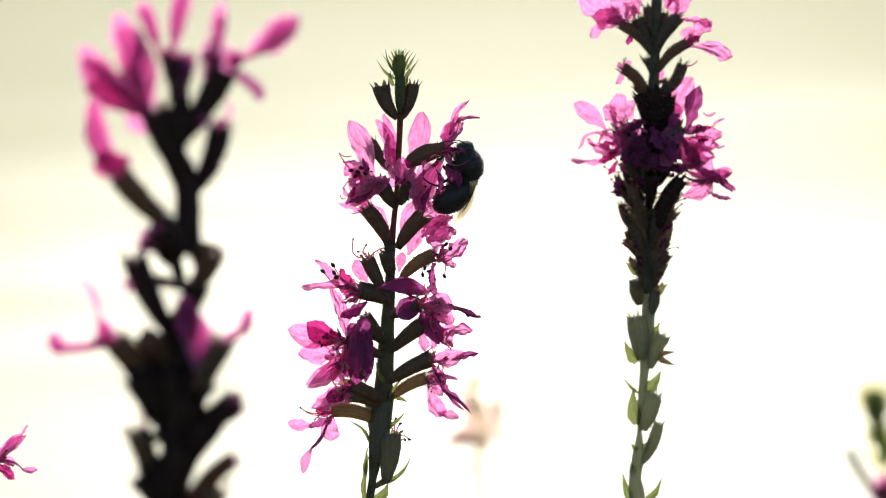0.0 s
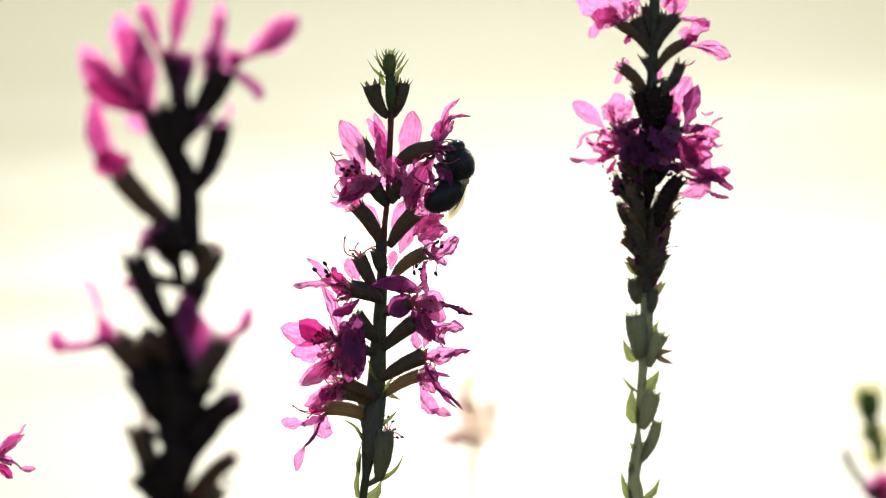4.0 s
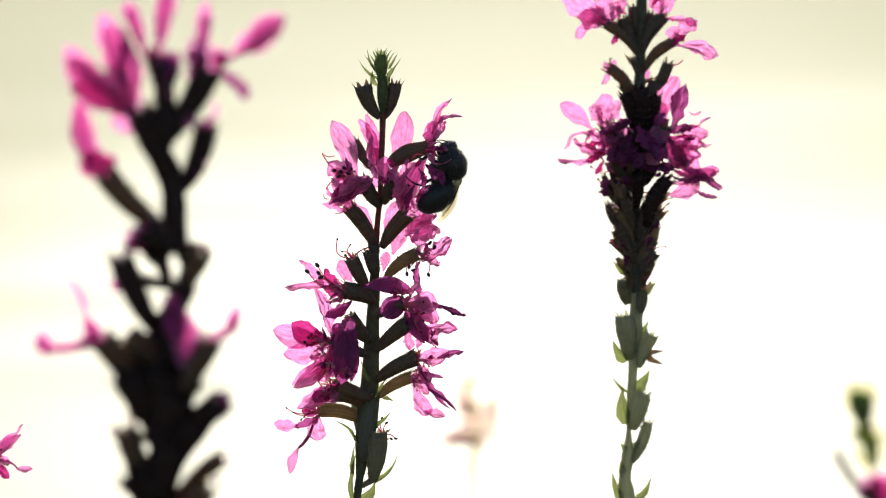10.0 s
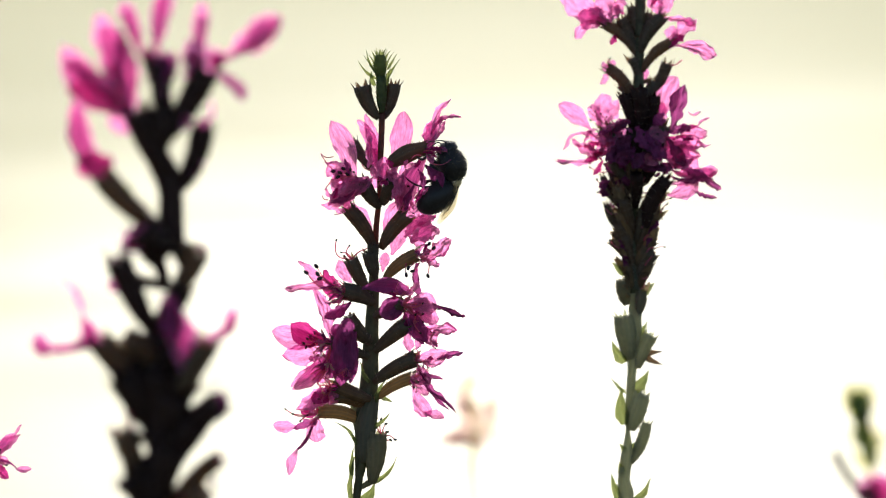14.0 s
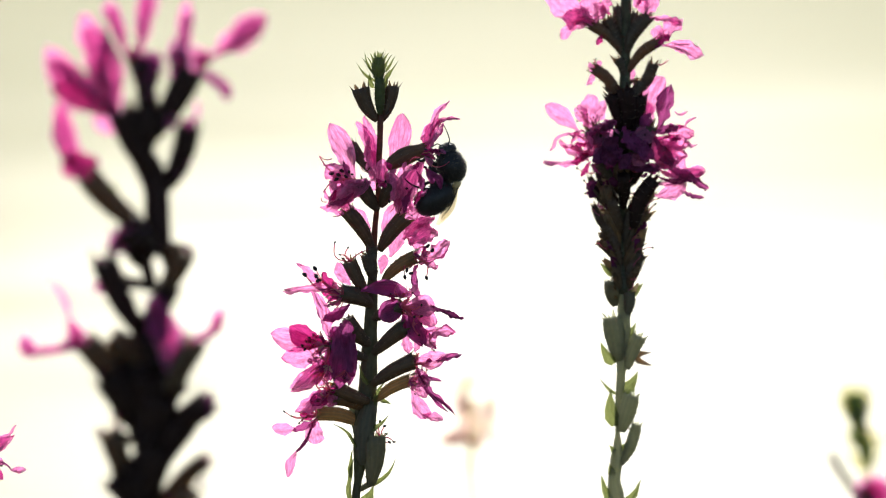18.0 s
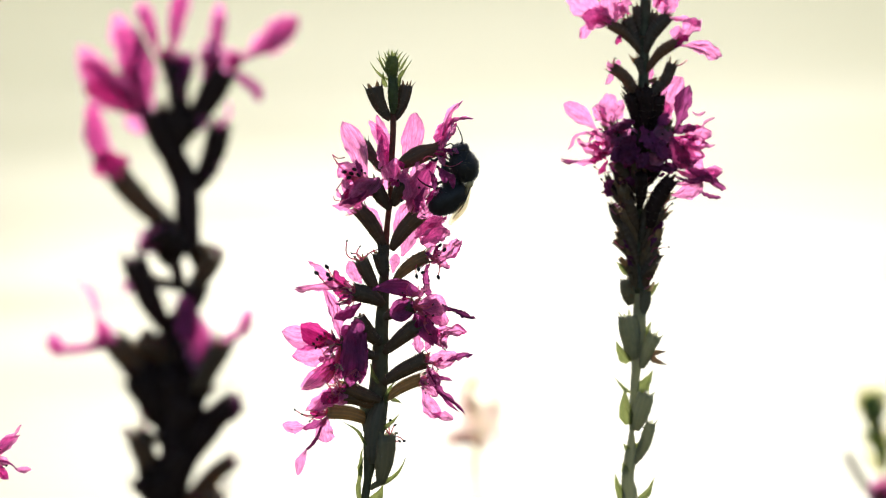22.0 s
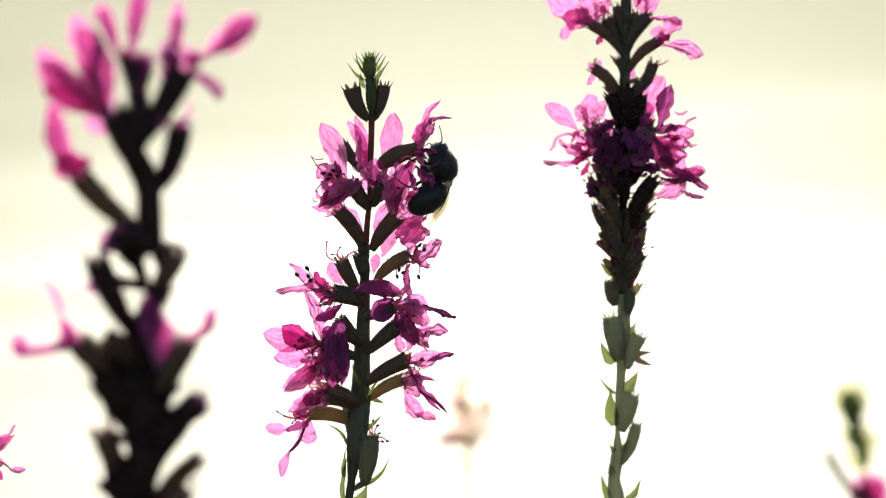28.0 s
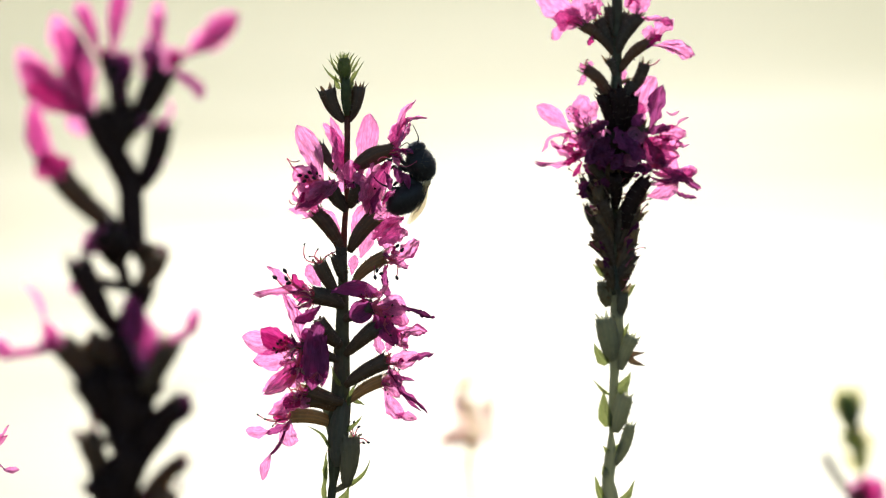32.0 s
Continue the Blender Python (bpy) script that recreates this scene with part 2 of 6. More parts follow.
def part(name, verts, faces, mats, parent, at, uvs=None, which=None, label=""):
    """One mesh with its own origin at the world place `at`, under parent."""
    me = bpy.data.meshes.new(name)
    me.from_pydata([Vector(v) - at for v in verts], [], faces)
    for m in (mats if isinstance(mats, (list, tuple)) else [mats]):
        me.materials.append(m)
    me.polygons.foreach_set("use_smooth", [True] * len(faces))
    if which:
        me.polygons.foreach_set("material_index", which)
    if uvs:
        layer = me.uv_layers.new(name="UVMap")
        idx = np.empty(len(me.loops), dtype=np.int32)
        me.loops.foreach_get("vertex_index", idx)
        layer.data.foreach_set("uv", np.asarray(uvs, dtype=np.float32)[idx].ravel())
    ob = new(name, me)
    if parent:
        ob.parent = parent
        ob.location = at - ORIGIN[parent]
    else:
        ob.location = at
    ORIGIN[ob] = Vector(at)
    if label:
        tagged(ob, label)
    return ob


def tube(path, radii, sides=8, ribs=0, rib=0.0, close=True):
    """A tube along path; ribs swell its section lengthwise."""
    verts, faces, uvs = [], [], []
    n = len(path)
    side = None
    for i, p in enumerate(path):
        d = (path[min(i + 1, n - 1)] - path[max(i - 1, 0)]).normalized()
        if side is None:
            side = d.orthogonal().normalized()
        side = (side - d * side.dot(d)).normalized()
        other = d.cross(side)
        for k in range(sides):
            a = 2 * math.pi * k / sides
            r = radii[i] * (1 + (rib * math.cos(ribs * a) if ribs else 0))
            verts.append(p + (side * math.cos(a) + other * math.sin(a)) * r)
            uvs.append((k / sides, i / (n - 1)))
    for i in range(n - 1):
        for k in range(sides):
            a, b = i * sides + k, i * sides + (k + 1) % sides
            faces.append((a, b, b + sides, a + sides))
    if close:
        faces.append(tuple(range(sides))[::-1])
        faces.append(tuple(range((n - 1) * sides, n * sides)))
    return verts, faces, uvs


def smooth_path(points, steps):
    """Catmull-Rom through the points."""
    pts = [points[0] * 2 - points[1], *points, points[-1] * 2 - points[-2]]
    out = []
    for i in range(1, len(pts) - 2):
        a, b, c, d = pts[i - 1:i + 3]
        for k in range(steps):
            t = k / steps
            out.append(0.5 * ((2 * b) + (c - a) * t + (2 * a - 5 * b + 4 * c - d) * t * t + (3 * b - a - 3 * c + d) * t ** 3))
    out.append(points[-1])
    return out


class Plant:
    """A loosestrife plant: x to the right, y down from the upper left of the subject's plane, depth away from the eye; near: its distance against the bee's."""

    def __init__(self, near, x, y, label, slim=0.92, crisp=1.0, tube_wide=1.0, cone=0.3, fuzz=1.0, group="loosestrife plants"):
        self.near, self.slim, self.crisp, self.tube_wide, self.cone, self.fuzz = near, slim, crisp, tube_wide, cone, fuzz
        self.at = self.spot(x, y)
        self.ob = tagged(new("loosestrife_plant"), label, "flower", group)
        self.ob.location = self.at
        ORIGIN[self.ob] = self.at.copy()
        self.low = None

    def spot(self, x, y, depth=0.0):
        k = self.near + depth * TENTH / REACH
        return EYE + (ACROSS * (x - 784) + UPWARD * (441 - y)) * (TENTH * k) + AHEAD * (REACH * k)

    def size(self, v):
        return v * TENTH * self.near

    def stem(self, points, widths, mat=STEM, steps=5, below=None, cut_at=0):
        path = smooth_path([self.spot(*p) for p in points], steps)
        n = len(path)
        radii = [self.size(np.interp(i / (n - 1) * (len(widths) - 1), range(len(widths)), widths)) / 2 * (1 + 0.10 * noise.noise(p * 400)) for i, p in enumerate(path)]
        k = cut_at * steps if below else n - 1
        v, f, u = tube(path[:k + 1], radii[:k + 1], 12, 4, 0.07)
        part("stem", v, f, mat, self.ob, path[0], u)
        if below:
            v, f, u = tube(path[k:], radii[k:], 12, 4, 0.07)
            part("stem", v, f, below, self.ob, path[k], u)
        foot = Vector((self.at.x + 0.01, self.at.y + 0.015, 0.0))
        low = smooth_path([path[-1], self.at, (self.at + foot) / 2 + Vector((0.004, 0.0, 0)), foot - Vector((0, 0, 0.02))], 6)
        v, f, u = tube(low, [radii[-1] * (1 + 0.5 * i / len(low)) for i in range(len(low))], 10, 4, 0.06)
        # the upper third of this piece sways with the spike, the rest stands
        cut = 6
        v1, f1, u1 = tube(low[:cut + 1], [radii[-1] * (1 + 0.1 * i / cut) for i in range(cut + 1)], 10, 4, 0.06)
        part("stem", v1, f1, STEM_GREEN, self.ob, low[0], u1)
        v2, f2, u2 = tube(low[cut:], [radii[-1] * (1.1 + 0.5 * i / cut) for i in range(len(low) - cut)], 10, 4, 0.06)
        self.low = part("lower_stem", v2, f2, STEM_GREEN, self.ob, self.at, u2)
        return self

    def calyx(self, x0, y0, x1, y1, wide, d0=0.0, d1=0.0, mat=CALYX, bow=0.02, teeth=6, tooth=0.16, name="calyx", cone=None, shut=0.0):
        """Ribbed tube from its foot to its toothed mouth."""
        a, b = self.spot(x0, y0, d0), self.spot(x1, y1, d1)
        axis = b - a
        length = axis.length
        out = axis.cross(AHEAD).normalized()
        n, sides = 8, 24
        cone = self.cone if cone is None else cone
        path = [a + axis * (i / (n - 1)) + out * (bow * length * math.sin(math.pi * i / (n - 1))) for i in range(n)]
        r = self.size(wide) / 2 * self.tube_wide
        shape = [0.46, 0.74, 0.92, 1.0, 1.02, 1.0, 0.96, 0.93]
        shape = [q * (1 - cone) + cone * (0.25 + 0.78 * (i / (n - 1)) ** 0.8) for i, q in enumerate(shape)]
        shape = [q * (1 - shut * (0, 0, 0, 0, 0.05, 0.2, 0.45, 0.8)[i]) for i, q in enumerate(shape)]
        v, f, u = tube(path, [r * s * random.uniform(0.96, 1.04) for s in shape], sides, 12, 0.07, close=False)
        f.append(tuple(range(sides))[::-1])
        rim = (n - 1) * sides
        d = (path[-1] - path[-2]).normalized()
        mid = path[-1] - d * (0.35 * r)
        v.append(mid)
        u.append((0.5, 0.9))
        hub = len(v) - 1
        for k in range(sides):
            f.append((rim + k, rim + (k + 1) % sides, hub))
        step = sides // teeth
        for k in range(teeth):
            i0, i1, im = rim + k * step, rim + (k * step + step - 1) % sides, rim + k * step + step // 2
            flare = (v[im] - path[-1]).normalized()
            v.append(v[im] + d * (tooth * length * random.uniform(0.7, 1.3)) + flare * (r * random.uniform(0.0, 0.45)))
            u.append((k / teeth, 1.0))
            for q in range(k * step + step // 2 - 1, k * step + step // 2 + 1):
                f.append((rim + q, rim + q + 1, len(v) - 1))
        which = [0] * len(f)
        thin = self.size(0.55)
        for _ in range(int(70 * self.fuzz)):
            k = random.randrange(sides, (n - 1) * sides)
            n0 = (v[k] - path[k // sides]).normalized()
            h = (n0 + d * random.uniform(-0.1, 0.9) + Vector((random.gauss(0, 0.2), random.gauss(0, 0.2), random.gauss(0, 0.2)))).normalized()
            base, across = v[k], h.cross(AHEAD).normalized() * thin
            at = len(v)
            v += [base - across, base + across, base + h * self.size(random.uniform(2.0, 5.0) * self.fuzz)]
            u += [(0, 0), (1, 0), (0.5, 1)]
            f.append((at, at + 1, at + 2))
            which.append(1)
        return part(name, v, f, [mat, HAIR], self.ob, a, u, which)

    def petal(self, x0, y0, x1, y1, wide, d0=0.0, d1=0.0, face=20.0, bend=0.0, parent=None, mat=PETAL, claw=0.16, wave=1.0, peak=0.62, cup=0.10, name="petal", taper=0.0, layers=1):
        """A crumpled blade from its claw to its tip; face turns it about its length away from the eye; layers: blades
        that overlap behind it, shade-dark ones where there are many, added to hold back the sun.
        """
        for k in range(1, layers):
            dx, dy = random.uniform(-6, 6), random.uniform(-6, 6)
            self.petal(x0 + dx * 0.3, y0 + dy * 0.3, x0 + (x1 - x0) * 0.92 + dx, y0 + (y1 - y0) * 0.92 + dy, wide * 0.9, d0 + 9 * k, d1 + 11 * k, face * 0.6, bend, parent, PETAL_SHADED if layers > 2 else mat, claw, wave, peak, cup)
        a, b = self.spot(x0, y0, d0), self.spot(x1, y1, d1)
        axis = b - a
        length = axis.length
        along = axis.normalized()
        flat = along.cross(AHEAD).normalized()
        deep = flat.cross(along).normalized()
        t = radians(face)
        wdir = flat * math.cos(t) + deep * math.sin(t)
        ndir = wdir.cross(along).normalized()
        w = self.size(wide) / max(0.35, math.cos(t)) / 2
        nl, nw = 24, 14
        if not taper:
            w, wave = w * self.slim, wave * self.crisp
        seed = random.uniform(0, 90)
        verts, uvs, faces = [], [], []
        sharp = random.uniform(0.45, 0.80)
        turn, curl = random.uniform(-0.5, 0.5) * wave, random.uniform(-0.10, 0.16) * wave
        for i in range(nl + 1):
            s = i / nl
            if s < peak:
                g = claw + (1 - claw) * math.sin(0.5 * math.pi * s / peak) ** 1.5
            else:
                g = max(0.02, 1 - ((s - peak) / (1 - peak)) ** (1.15 if taper else 2.2)) ** (taper or sharp)
            lobe = 1 + 0.16 * wave * noise.noise((seed, s * 5, 0))
            a2 = turn * (s - 0.4)
            wd, nd = wdir * math.cos(a2) + ndir * math.sin(a2), ndir * math.cos(a2) - wdir * math.sin(a2)
            sway_off = flat * (length * (bend * math.sin(math.pi * s) + 0.035 * wave * noise.noise((seed, s * 3.0, 21))))
            for j in range(nw + 1):
                q = 2 * j / nw - 1
                rag = noise.noise((seed + 7 * (q > 0), s * 7, 3)) + 0.7 * noise.noise((seed + 7 * (q > 0), s * 17, 4))
                p = a + along * (length * (s + 0.08 * wave * s * s * noise.noise((seed, q * 2.5, 9)))) + wd * (w * g * q * lobe * (1 + 0.16 * wave * rag * abs(q)))
                lift = cup * length * (math.sin(math.pi * s * 0.9) * 0.6 - abs(q) ** 1.5 * g * 0.5) + curl * length * s ** 3
                lift += wave * length * (0.065 * noise.noise((seed + q * 1.7, s * 3.2, 1)) + (0.060 * noise.noise((seed + q * 4.0, s * 5.5, 5)) + 0.040 * noise.noise((seed + q * 8.0, s * 11, 8))) * (0.55 + abs(q)) * min(1.0, 2.2 * w * g / (0.2 * length)))
                lift -= 0.16 * abs(q) * w * g
                verts.append(p + sway_off + nd * lift)
                uvs.append((0.5 + 0.5 * q * (0.35 + 0.65 * g), s))
        for i in range(nl):
            for j in range(nw):
                k = i * (nw + 1) + j
                faces.append((k, k + 1, k + nw + 2, k + nw + 1))
        return part(name, verts, faces, mat, parent or self.ob, a, uvs)

    def leaf(self, x0, y0, x1, y1, wide, d0=0.0, d1=0.0, face=25.0, bend=0.05, mat=LEAF, name="bract"):
        return self.petal(x0, y0, x1, y1, wide, d0, d1, face, bend, None, mat, claw=0.55, wave=0.5, peak=0.25, cup=0.06, name=name, taper=0.95)

    def stamen(self, x0, y0, x1, y1, bend=0.1, d0=0.0, d1=0.0, parent=None, thick=2.6, head=7.0):
        a, b = self.spot(x0, y0, d0), self.spot(x1, y1, d1)
        axis = b - a
        out = axis.cross(AHEAD).normalized()
        path = [a + axis * (i / 7) + out * (bend * axis.length * math.sin(math.pi * i / 7)) for i in range(8)]
        v, f, u = tube(path, [self.size(thick) * 0.66 * (1 - 0.03 * i) for i in range(8)], 5)
        which = [0] * len(f)
        if head:
            d = (path[-1] - path[-2]).normalized()
            tilt = (d + out * random.uniform(-1.2, 1.2)).normalized()
            hp = [path[-1] + tilt * self.size(head * (i / 4 - 0.4) * 1.3) for i in range(5)]
            v2, f2, u2 = tube(hp, [self.size(head) * r for r in (0.16, 0.40, 0.46, 0.38, 0.14)], 7)
            f += [tuple(i + len(v) for i in q) for q in f2]
            v, u = v + v2, u + u2
            which += [1] * len(f2)
        return part("stamen", v, f, [FILAMENT, ANTHER], parent or self.ob, a, u, which)

    def tuft(self, x, y, reach, count, parent=None, depth=0.0, ang=(0, 360), head=6.0):
        """Stamens that fan out of a flower's mouth."""
        for k in range(count):
            t = radians(random.uniform(*ang))
            r = reach * random.uniform(0.55, 1.05)
            self.stamen(x, y, x + r * math.cos(t), y - r * math.sin(t), random.uniform(-0.25, 0.25), depth, depth + random.uniform(-20, 20), parent, 2.4, head)


# ---- the middle plant, on which the bee feeds ----
def middle_plant():
    P = Plant(1.0, 640, 2755, "purple loosestrife spike with pink flowers, backlit, bee feeding on it", tube_wide=0.96, cone=0.55)
    P.stem([(708, 130), (708, 215), (705, 280), (702, 345), (696, 400), (692, 455), (689, 520), (685, 590), (681, 660), (675, 725), (667, 790), (660, 845), (654, 890), (645, 1000)],
           [8, 12, 11, 10, 11, 15, 22, 28, 33, 40, 34, 15, 15, 16], below=STEM_GREEN, cut_at=5)
    # tip: green buds and their pointed bracts
    P.calyx(707, 138, 707, 98, 25, mat=LEAF, tooth=0.3, name="bud", cone=0.1, shut=0.35)
    for x0, y0, x1, y1, w, d in ((695, 124, 681, 88, 5, 4), (699, 112, 691, 90, 5, -8), (703, 104, 699, 88, 4, 6), (711, 104, 716, 87, 4, -4), (715, 112, 726, 90, 5, 5), (719, 124, 736, 95, 5, -6),
                                 (702, 140, 668, 107, 6, 5), (718, 142, 740, 105, 6, 8), (718, 152, 726, 120, 9, -5), (697, 152, 691, 124, 9, 6), (697, 116, 686, 98, 4, 8), (718, 118, 731, 92, 4, -8),
                                 (707, 102, 707, 86, 4, 0), (700, 132, 677, 98, 4, -4), (706, 150, 700, 122, 8, -12), (710, 150, 716, 124, 8, -12)):
        P.leaf(x0, y0, x1, y1, w, d, d - 4, mat=LEAF, bend=random.uniform(-0.08, 0.12))
    P.calyx(708, 200, 708, 136, 19, -6, -8, BUD, 0.0, tooth=0.1, name="bud", cone=0.1)
    P.calyx(703, 210, 674, 152, 31, 0, -6, CALYX, 0.08, tooth=0.14, name="bud", cone=0.7)
    P.calyx(711, 210, 729, 150, 27, 4, 8, CALYX, -0.06, tooth=0.16, name="bud", cone=0.7)
    P.leaf(700, 204, 668, 172, 5, -6, -10, bend=0.10, mat=CALYX)
    P.leaf(713, 204, 735, 168, 5, -4, -8, bend=-0.10, mat=CALYX)
    # upper whorl
    c1 = P.calyx(718, 292, 788, 262, 31, -18, -22, CALYX_BROWN, 0.055, cone=0.0, shut=0.25, tooth=0.1)
    P.petal(790, 266, 808, 208, 30, -16, -20, 35, 0.05, c1, wave=1.1, peak=0.45, layers=2)
    P.petal(797, 240, 832, 179, 10, -16, -20, 30, 0.16, c1, wave=1.3)
    P.petal(800, 232, 845, 206, 9, -14, -18, 45, 0.22, c1, wave=1.4)
    P.petal(784, 262, 818, 216, 18, -10, -10, 60, -0.05, c1, wave=1.6)
    P.petal(798, 300, 816, 330, 14, -84, -88, 15, 0.10, c1, PETAL_SHADED, wave=1.2, peak=0.55)
    P.petal(788, 294, 802, 320, 15, -80, -82, 20, 0.0, c1, PETAL_SHADED, wave=1.0, peak=0.5)
    P.petal(786, 274, 800, 290, 14, -70, -72, 25, 0.0, c1, wave=1.4, layers=2)
    P.petal(784, 280, 748, 364, 38, -40, -46, 12, -0.08, c1, wave=0.9, peak=0.5, layers=2)
    P.petal(764, 352, 790, 338, 9, -60, -62, 25, 0.1, c1, PETAL_DEEP, wave=1.2)
    P.petal(766, 362, 778, 344, 8, -60, -62, 25, 0.1, c1, PETAL_DEEP, wave=1.2)
    P.petal(726, 300, 748, 197, 41, 24, 34, 5, -0.04, c1, wave=0.6, peak=0.58)
    P.petal(660, 318, 617, 212, 42, 12, 26, 5, -0.05, None, wave=0.7, peak=0.6)
    P.petal(698, 305, 671, 203, 27, 4, 12, 25, -0.10, None, wave=0.9, peak=0.5, layers=2)
    P.petal(703, 300, 690, 262, 26, 10, 12, 20, 0.05, None, wave=1.3)
    P.calyx(694, 305, 656, 252, 22, 30, 40)
    c2 = P.calyx(702, 368, 672, 322, 29, -14, -30)
    P.petal(660, 318, 612, 286, 42, -22, -28, 25, 0.0, c2, wave=1.5)
    P.petal(655, 330, 618, 318, 34, -16, -10, 30, 0.05, c2, wave=1.6)
    P.petal(652, 322, 636, 362, 34, -20, -20, 20, 0.0, c2, wave=1.2)
    P.petal(684, 314, 612, 362, 28, -34, -46, 18, -0.10, c2, wave=1.0, peak=0.42, layers=2)
    P.petal(682, 312, 640, 358, 28, -44, -50, 12, 0.0, c2, wave=0.9, peak=0.35, taper=0.9, layers=2)
    P.petal(660, 350, 601, 362, 13, -38, -42, 40, 0.1, c2, wave=1.5)
    P.petal(690, 318, 650, 336, 30, -40, -44, 25, 0.0, c2, wave=1.2, layers=2)
    P.petal(626, 352, 606, 334, 8, -40, -44, 25, 0.1, c2, wave=1.4)
    for x, y, e in ((640, 298, 0.1), (634, 305, -0.1), (647, 308, 0.2), (630, 312, 0.0), (622, 302, 0.15), (600, 272, 0.12), (606, 335, -0.3)):
        P.stamen(664, 322, x, y, e, -24, -36, c2, 2.0, 7 if x > 610 else 0)
    c3 = P.calyx(707, 362, 728, 322, 28, -10, -24)
    P.petal(706, 328, 713, 278, 26, -12, -16, 15, 0.0, c3, wave=1.0, layers=2)
    P.petal(744, 318, 714, 310, 30, -30, -36, 15, 0.05, c3, wave=0.9, layers=3)
    P.petal(736, 318, 742, 374, 22, -34, -40, 20, 0.03, c3, wave=1.0, layers=3)
    P.petal(735, 330, 764, 288, 36, 14, 20, 15, -0.05, c3, wave=1.2)
    P.petal(752, 326, 752, 374, 26, -30, -32, 15, 0.0, c3, wave=0.9)
    P.petal(695, 310, 688, 335, 26, 14, 18, 20, 0.0, c3, wave=1.0)
    for x, y in ((752, 330), (756, 346), (748, 352), (722, 352)):
        P.stamen(732, 330, x, y, random.uniform(-0.2, 0.2), -34, -40, c3, 2.0, 5)
    for x0, y0, x1, y1, w, d in ((640, 315, 616, 300, 12, -30), (650, 340, 622, 338, 14, -26), (690, 296, 682, 240, 12, -2), (700, 320, 690, 296, 14, -14), (640, 292, 626, 322, 16, -30)):
        P.petal(x0, y0, x1, y1, w, d, d - 6, random.uniform(10, 50), random.uniform(-0.12, 0.12), None, wave=1.7)
    for x0, y0, x1, y1, e, h in ((690, 300, 672, 290, 0.2, 0), (668, 318, 646, 330, -0.2, 5), (664, 312, 652, 300, 0.3, 5), (668, 316, 658, 304, 0.1, 4), (650, 340, 618, 352, 0.2, 0), (622, 276, 600, 270, 0.2, 0), (612, 352, 602, 344, 0.3, 0),
                                 (700, 330, 716, 318, 0.2, 4), (716, 312, 722, 298, 0.2, 0), (760, 282, 778, 276, 0.2, 0), (782, 268, 804, 282, 0.3, 0), (790, 286, 830, 284, -0.2, 0), (796, 276, 822, 270, 0.15, 0), (790, 300, 796, 318, 0.2, 0), (772, 330, 766, 352, 0.1, 0),
                                 (748, 362, 740, 378, 0.2, 0), (756, 368, 762, 378, -0.2, 3), (730, 352, 722, 372, 0.2, 0), (640, 368, 622, 378, 0.2, 0)):
        P.stamen(x0, y0, x1, y1, e, -70 if x0 > 740 else -44, -76 if x0 > 740 else -50, None, 1.5, h)
    for x0, y0, x1, y1, w in ((726, 300, 716, 284, 9), (738, 294, 726, 318, 10), (700, 312, 716, 326, 10), (748, 300, 752, 284, 8), (764, 296, 776, 286, 10), (628, 330, 622, 348, 10), (636, 318, 650, 338, 10), (616, 316, 630, 330, 12), (694, 284, 682, 296, 9),
                              (752, 356, 764, 372, 10), (776, 356, 766, 368, 8), (790, 332, 782, 346, 7), (810, 262, 824, 268, 6), (798, 262, 812, 274, 6)):
        P.petal(x0, y0, x1, y1, w, -66 if x0 > 780 else -44, -70 if x0 > 780 else -50, random.uniform(15, 60), random.uniform(-0.2, 0.2), None, random.choice((PETAL, PETAL, PETAL_DEEP)), wave=1.7)
    for x0, y0, x1, y1, w, d in ((752, 300, 728, 352, 18, -54), (716, 306, 738, 330, 13, -48), (764, 328, 748, 374, 12, -64), (672, 320, 628, 342, 18, -56), (660, 336, 616, 356, 12, -58), (642, 280, 652, 306, 12, -40), (772, 300, 780, 336, 11, -66)):
        P.petal(x0, y0, x1, y1, w, d, d - 6, random.uniform(10, 40), random.uniform(-0.15, 0.15), None, PETAL_SHADED if w < 13 else PETAL, wave=1.6)
    # second whorl
    c4 = P.calyx(692, 440, 648, 368, 29, -8, -24, CALYX_BROWN, -0.05)
    P.petal(672, 392, 643, 352, 26, -20, -24, 30, 0.05, c4, wave=1.4)
    P.petal(690, 415, 656, 366, 34, 14, 24, 10, 0.0, c4, wave=0.8)
    P.petal(650, 366, 625, 372, 12, -24, -26, 30, 0.1, c4)
    c5 = P.calyx(704, 440, 750, 380, 32, -12, -26, CALYX_BROWN, 0.05)
    P.petal(706, 432, 732, 358, 34, 16, 22, 10, -0.04, c5, wave=0.8)
    P.petal(748, 384, 772, 366, 30, -26, -26, 25, 0.0, c5, wave=1.4)
    P.petal(768, 446, 776, 366, 52, 10, 16, 10, 0.0, c5, wave=1.9, peak=0.5)
    P.petal(756, 430, 800, 402, 40, -6, -2, 20, 0.05, c5, wave=1.9)
    P.petal(745, 420, 790, 372, 30, 0, 4, 40, 0.0, c5, wave=1.8)
    P.petal(722, 452, 742, 398, 34, 22, 28, 10, 0.0, c5, wave=0.8)
    c6 = P.calyx(708, 496, 766, 452, 25, -20, -36, CALYX_GOLD, 0.08, cone=0.5)
    P.petal(772, 462, 824, 424, 26, -34, -40, 35, -0.10, c6, wave=1.8, peak=0.7)
    P.petal(770, 452, 806, 470, 18, -34, -36, 35, 0.0, c6, wave=1.6)
    P.petal(706, 482, 712, 446, 20, 12, 16, 15, 0.0, c6)
    P.petal(766, 466, 774, 526, 10, -30, -30, 40, -0.10, c6, PETAL_SHADED, wave=1.3, claw=0.6)
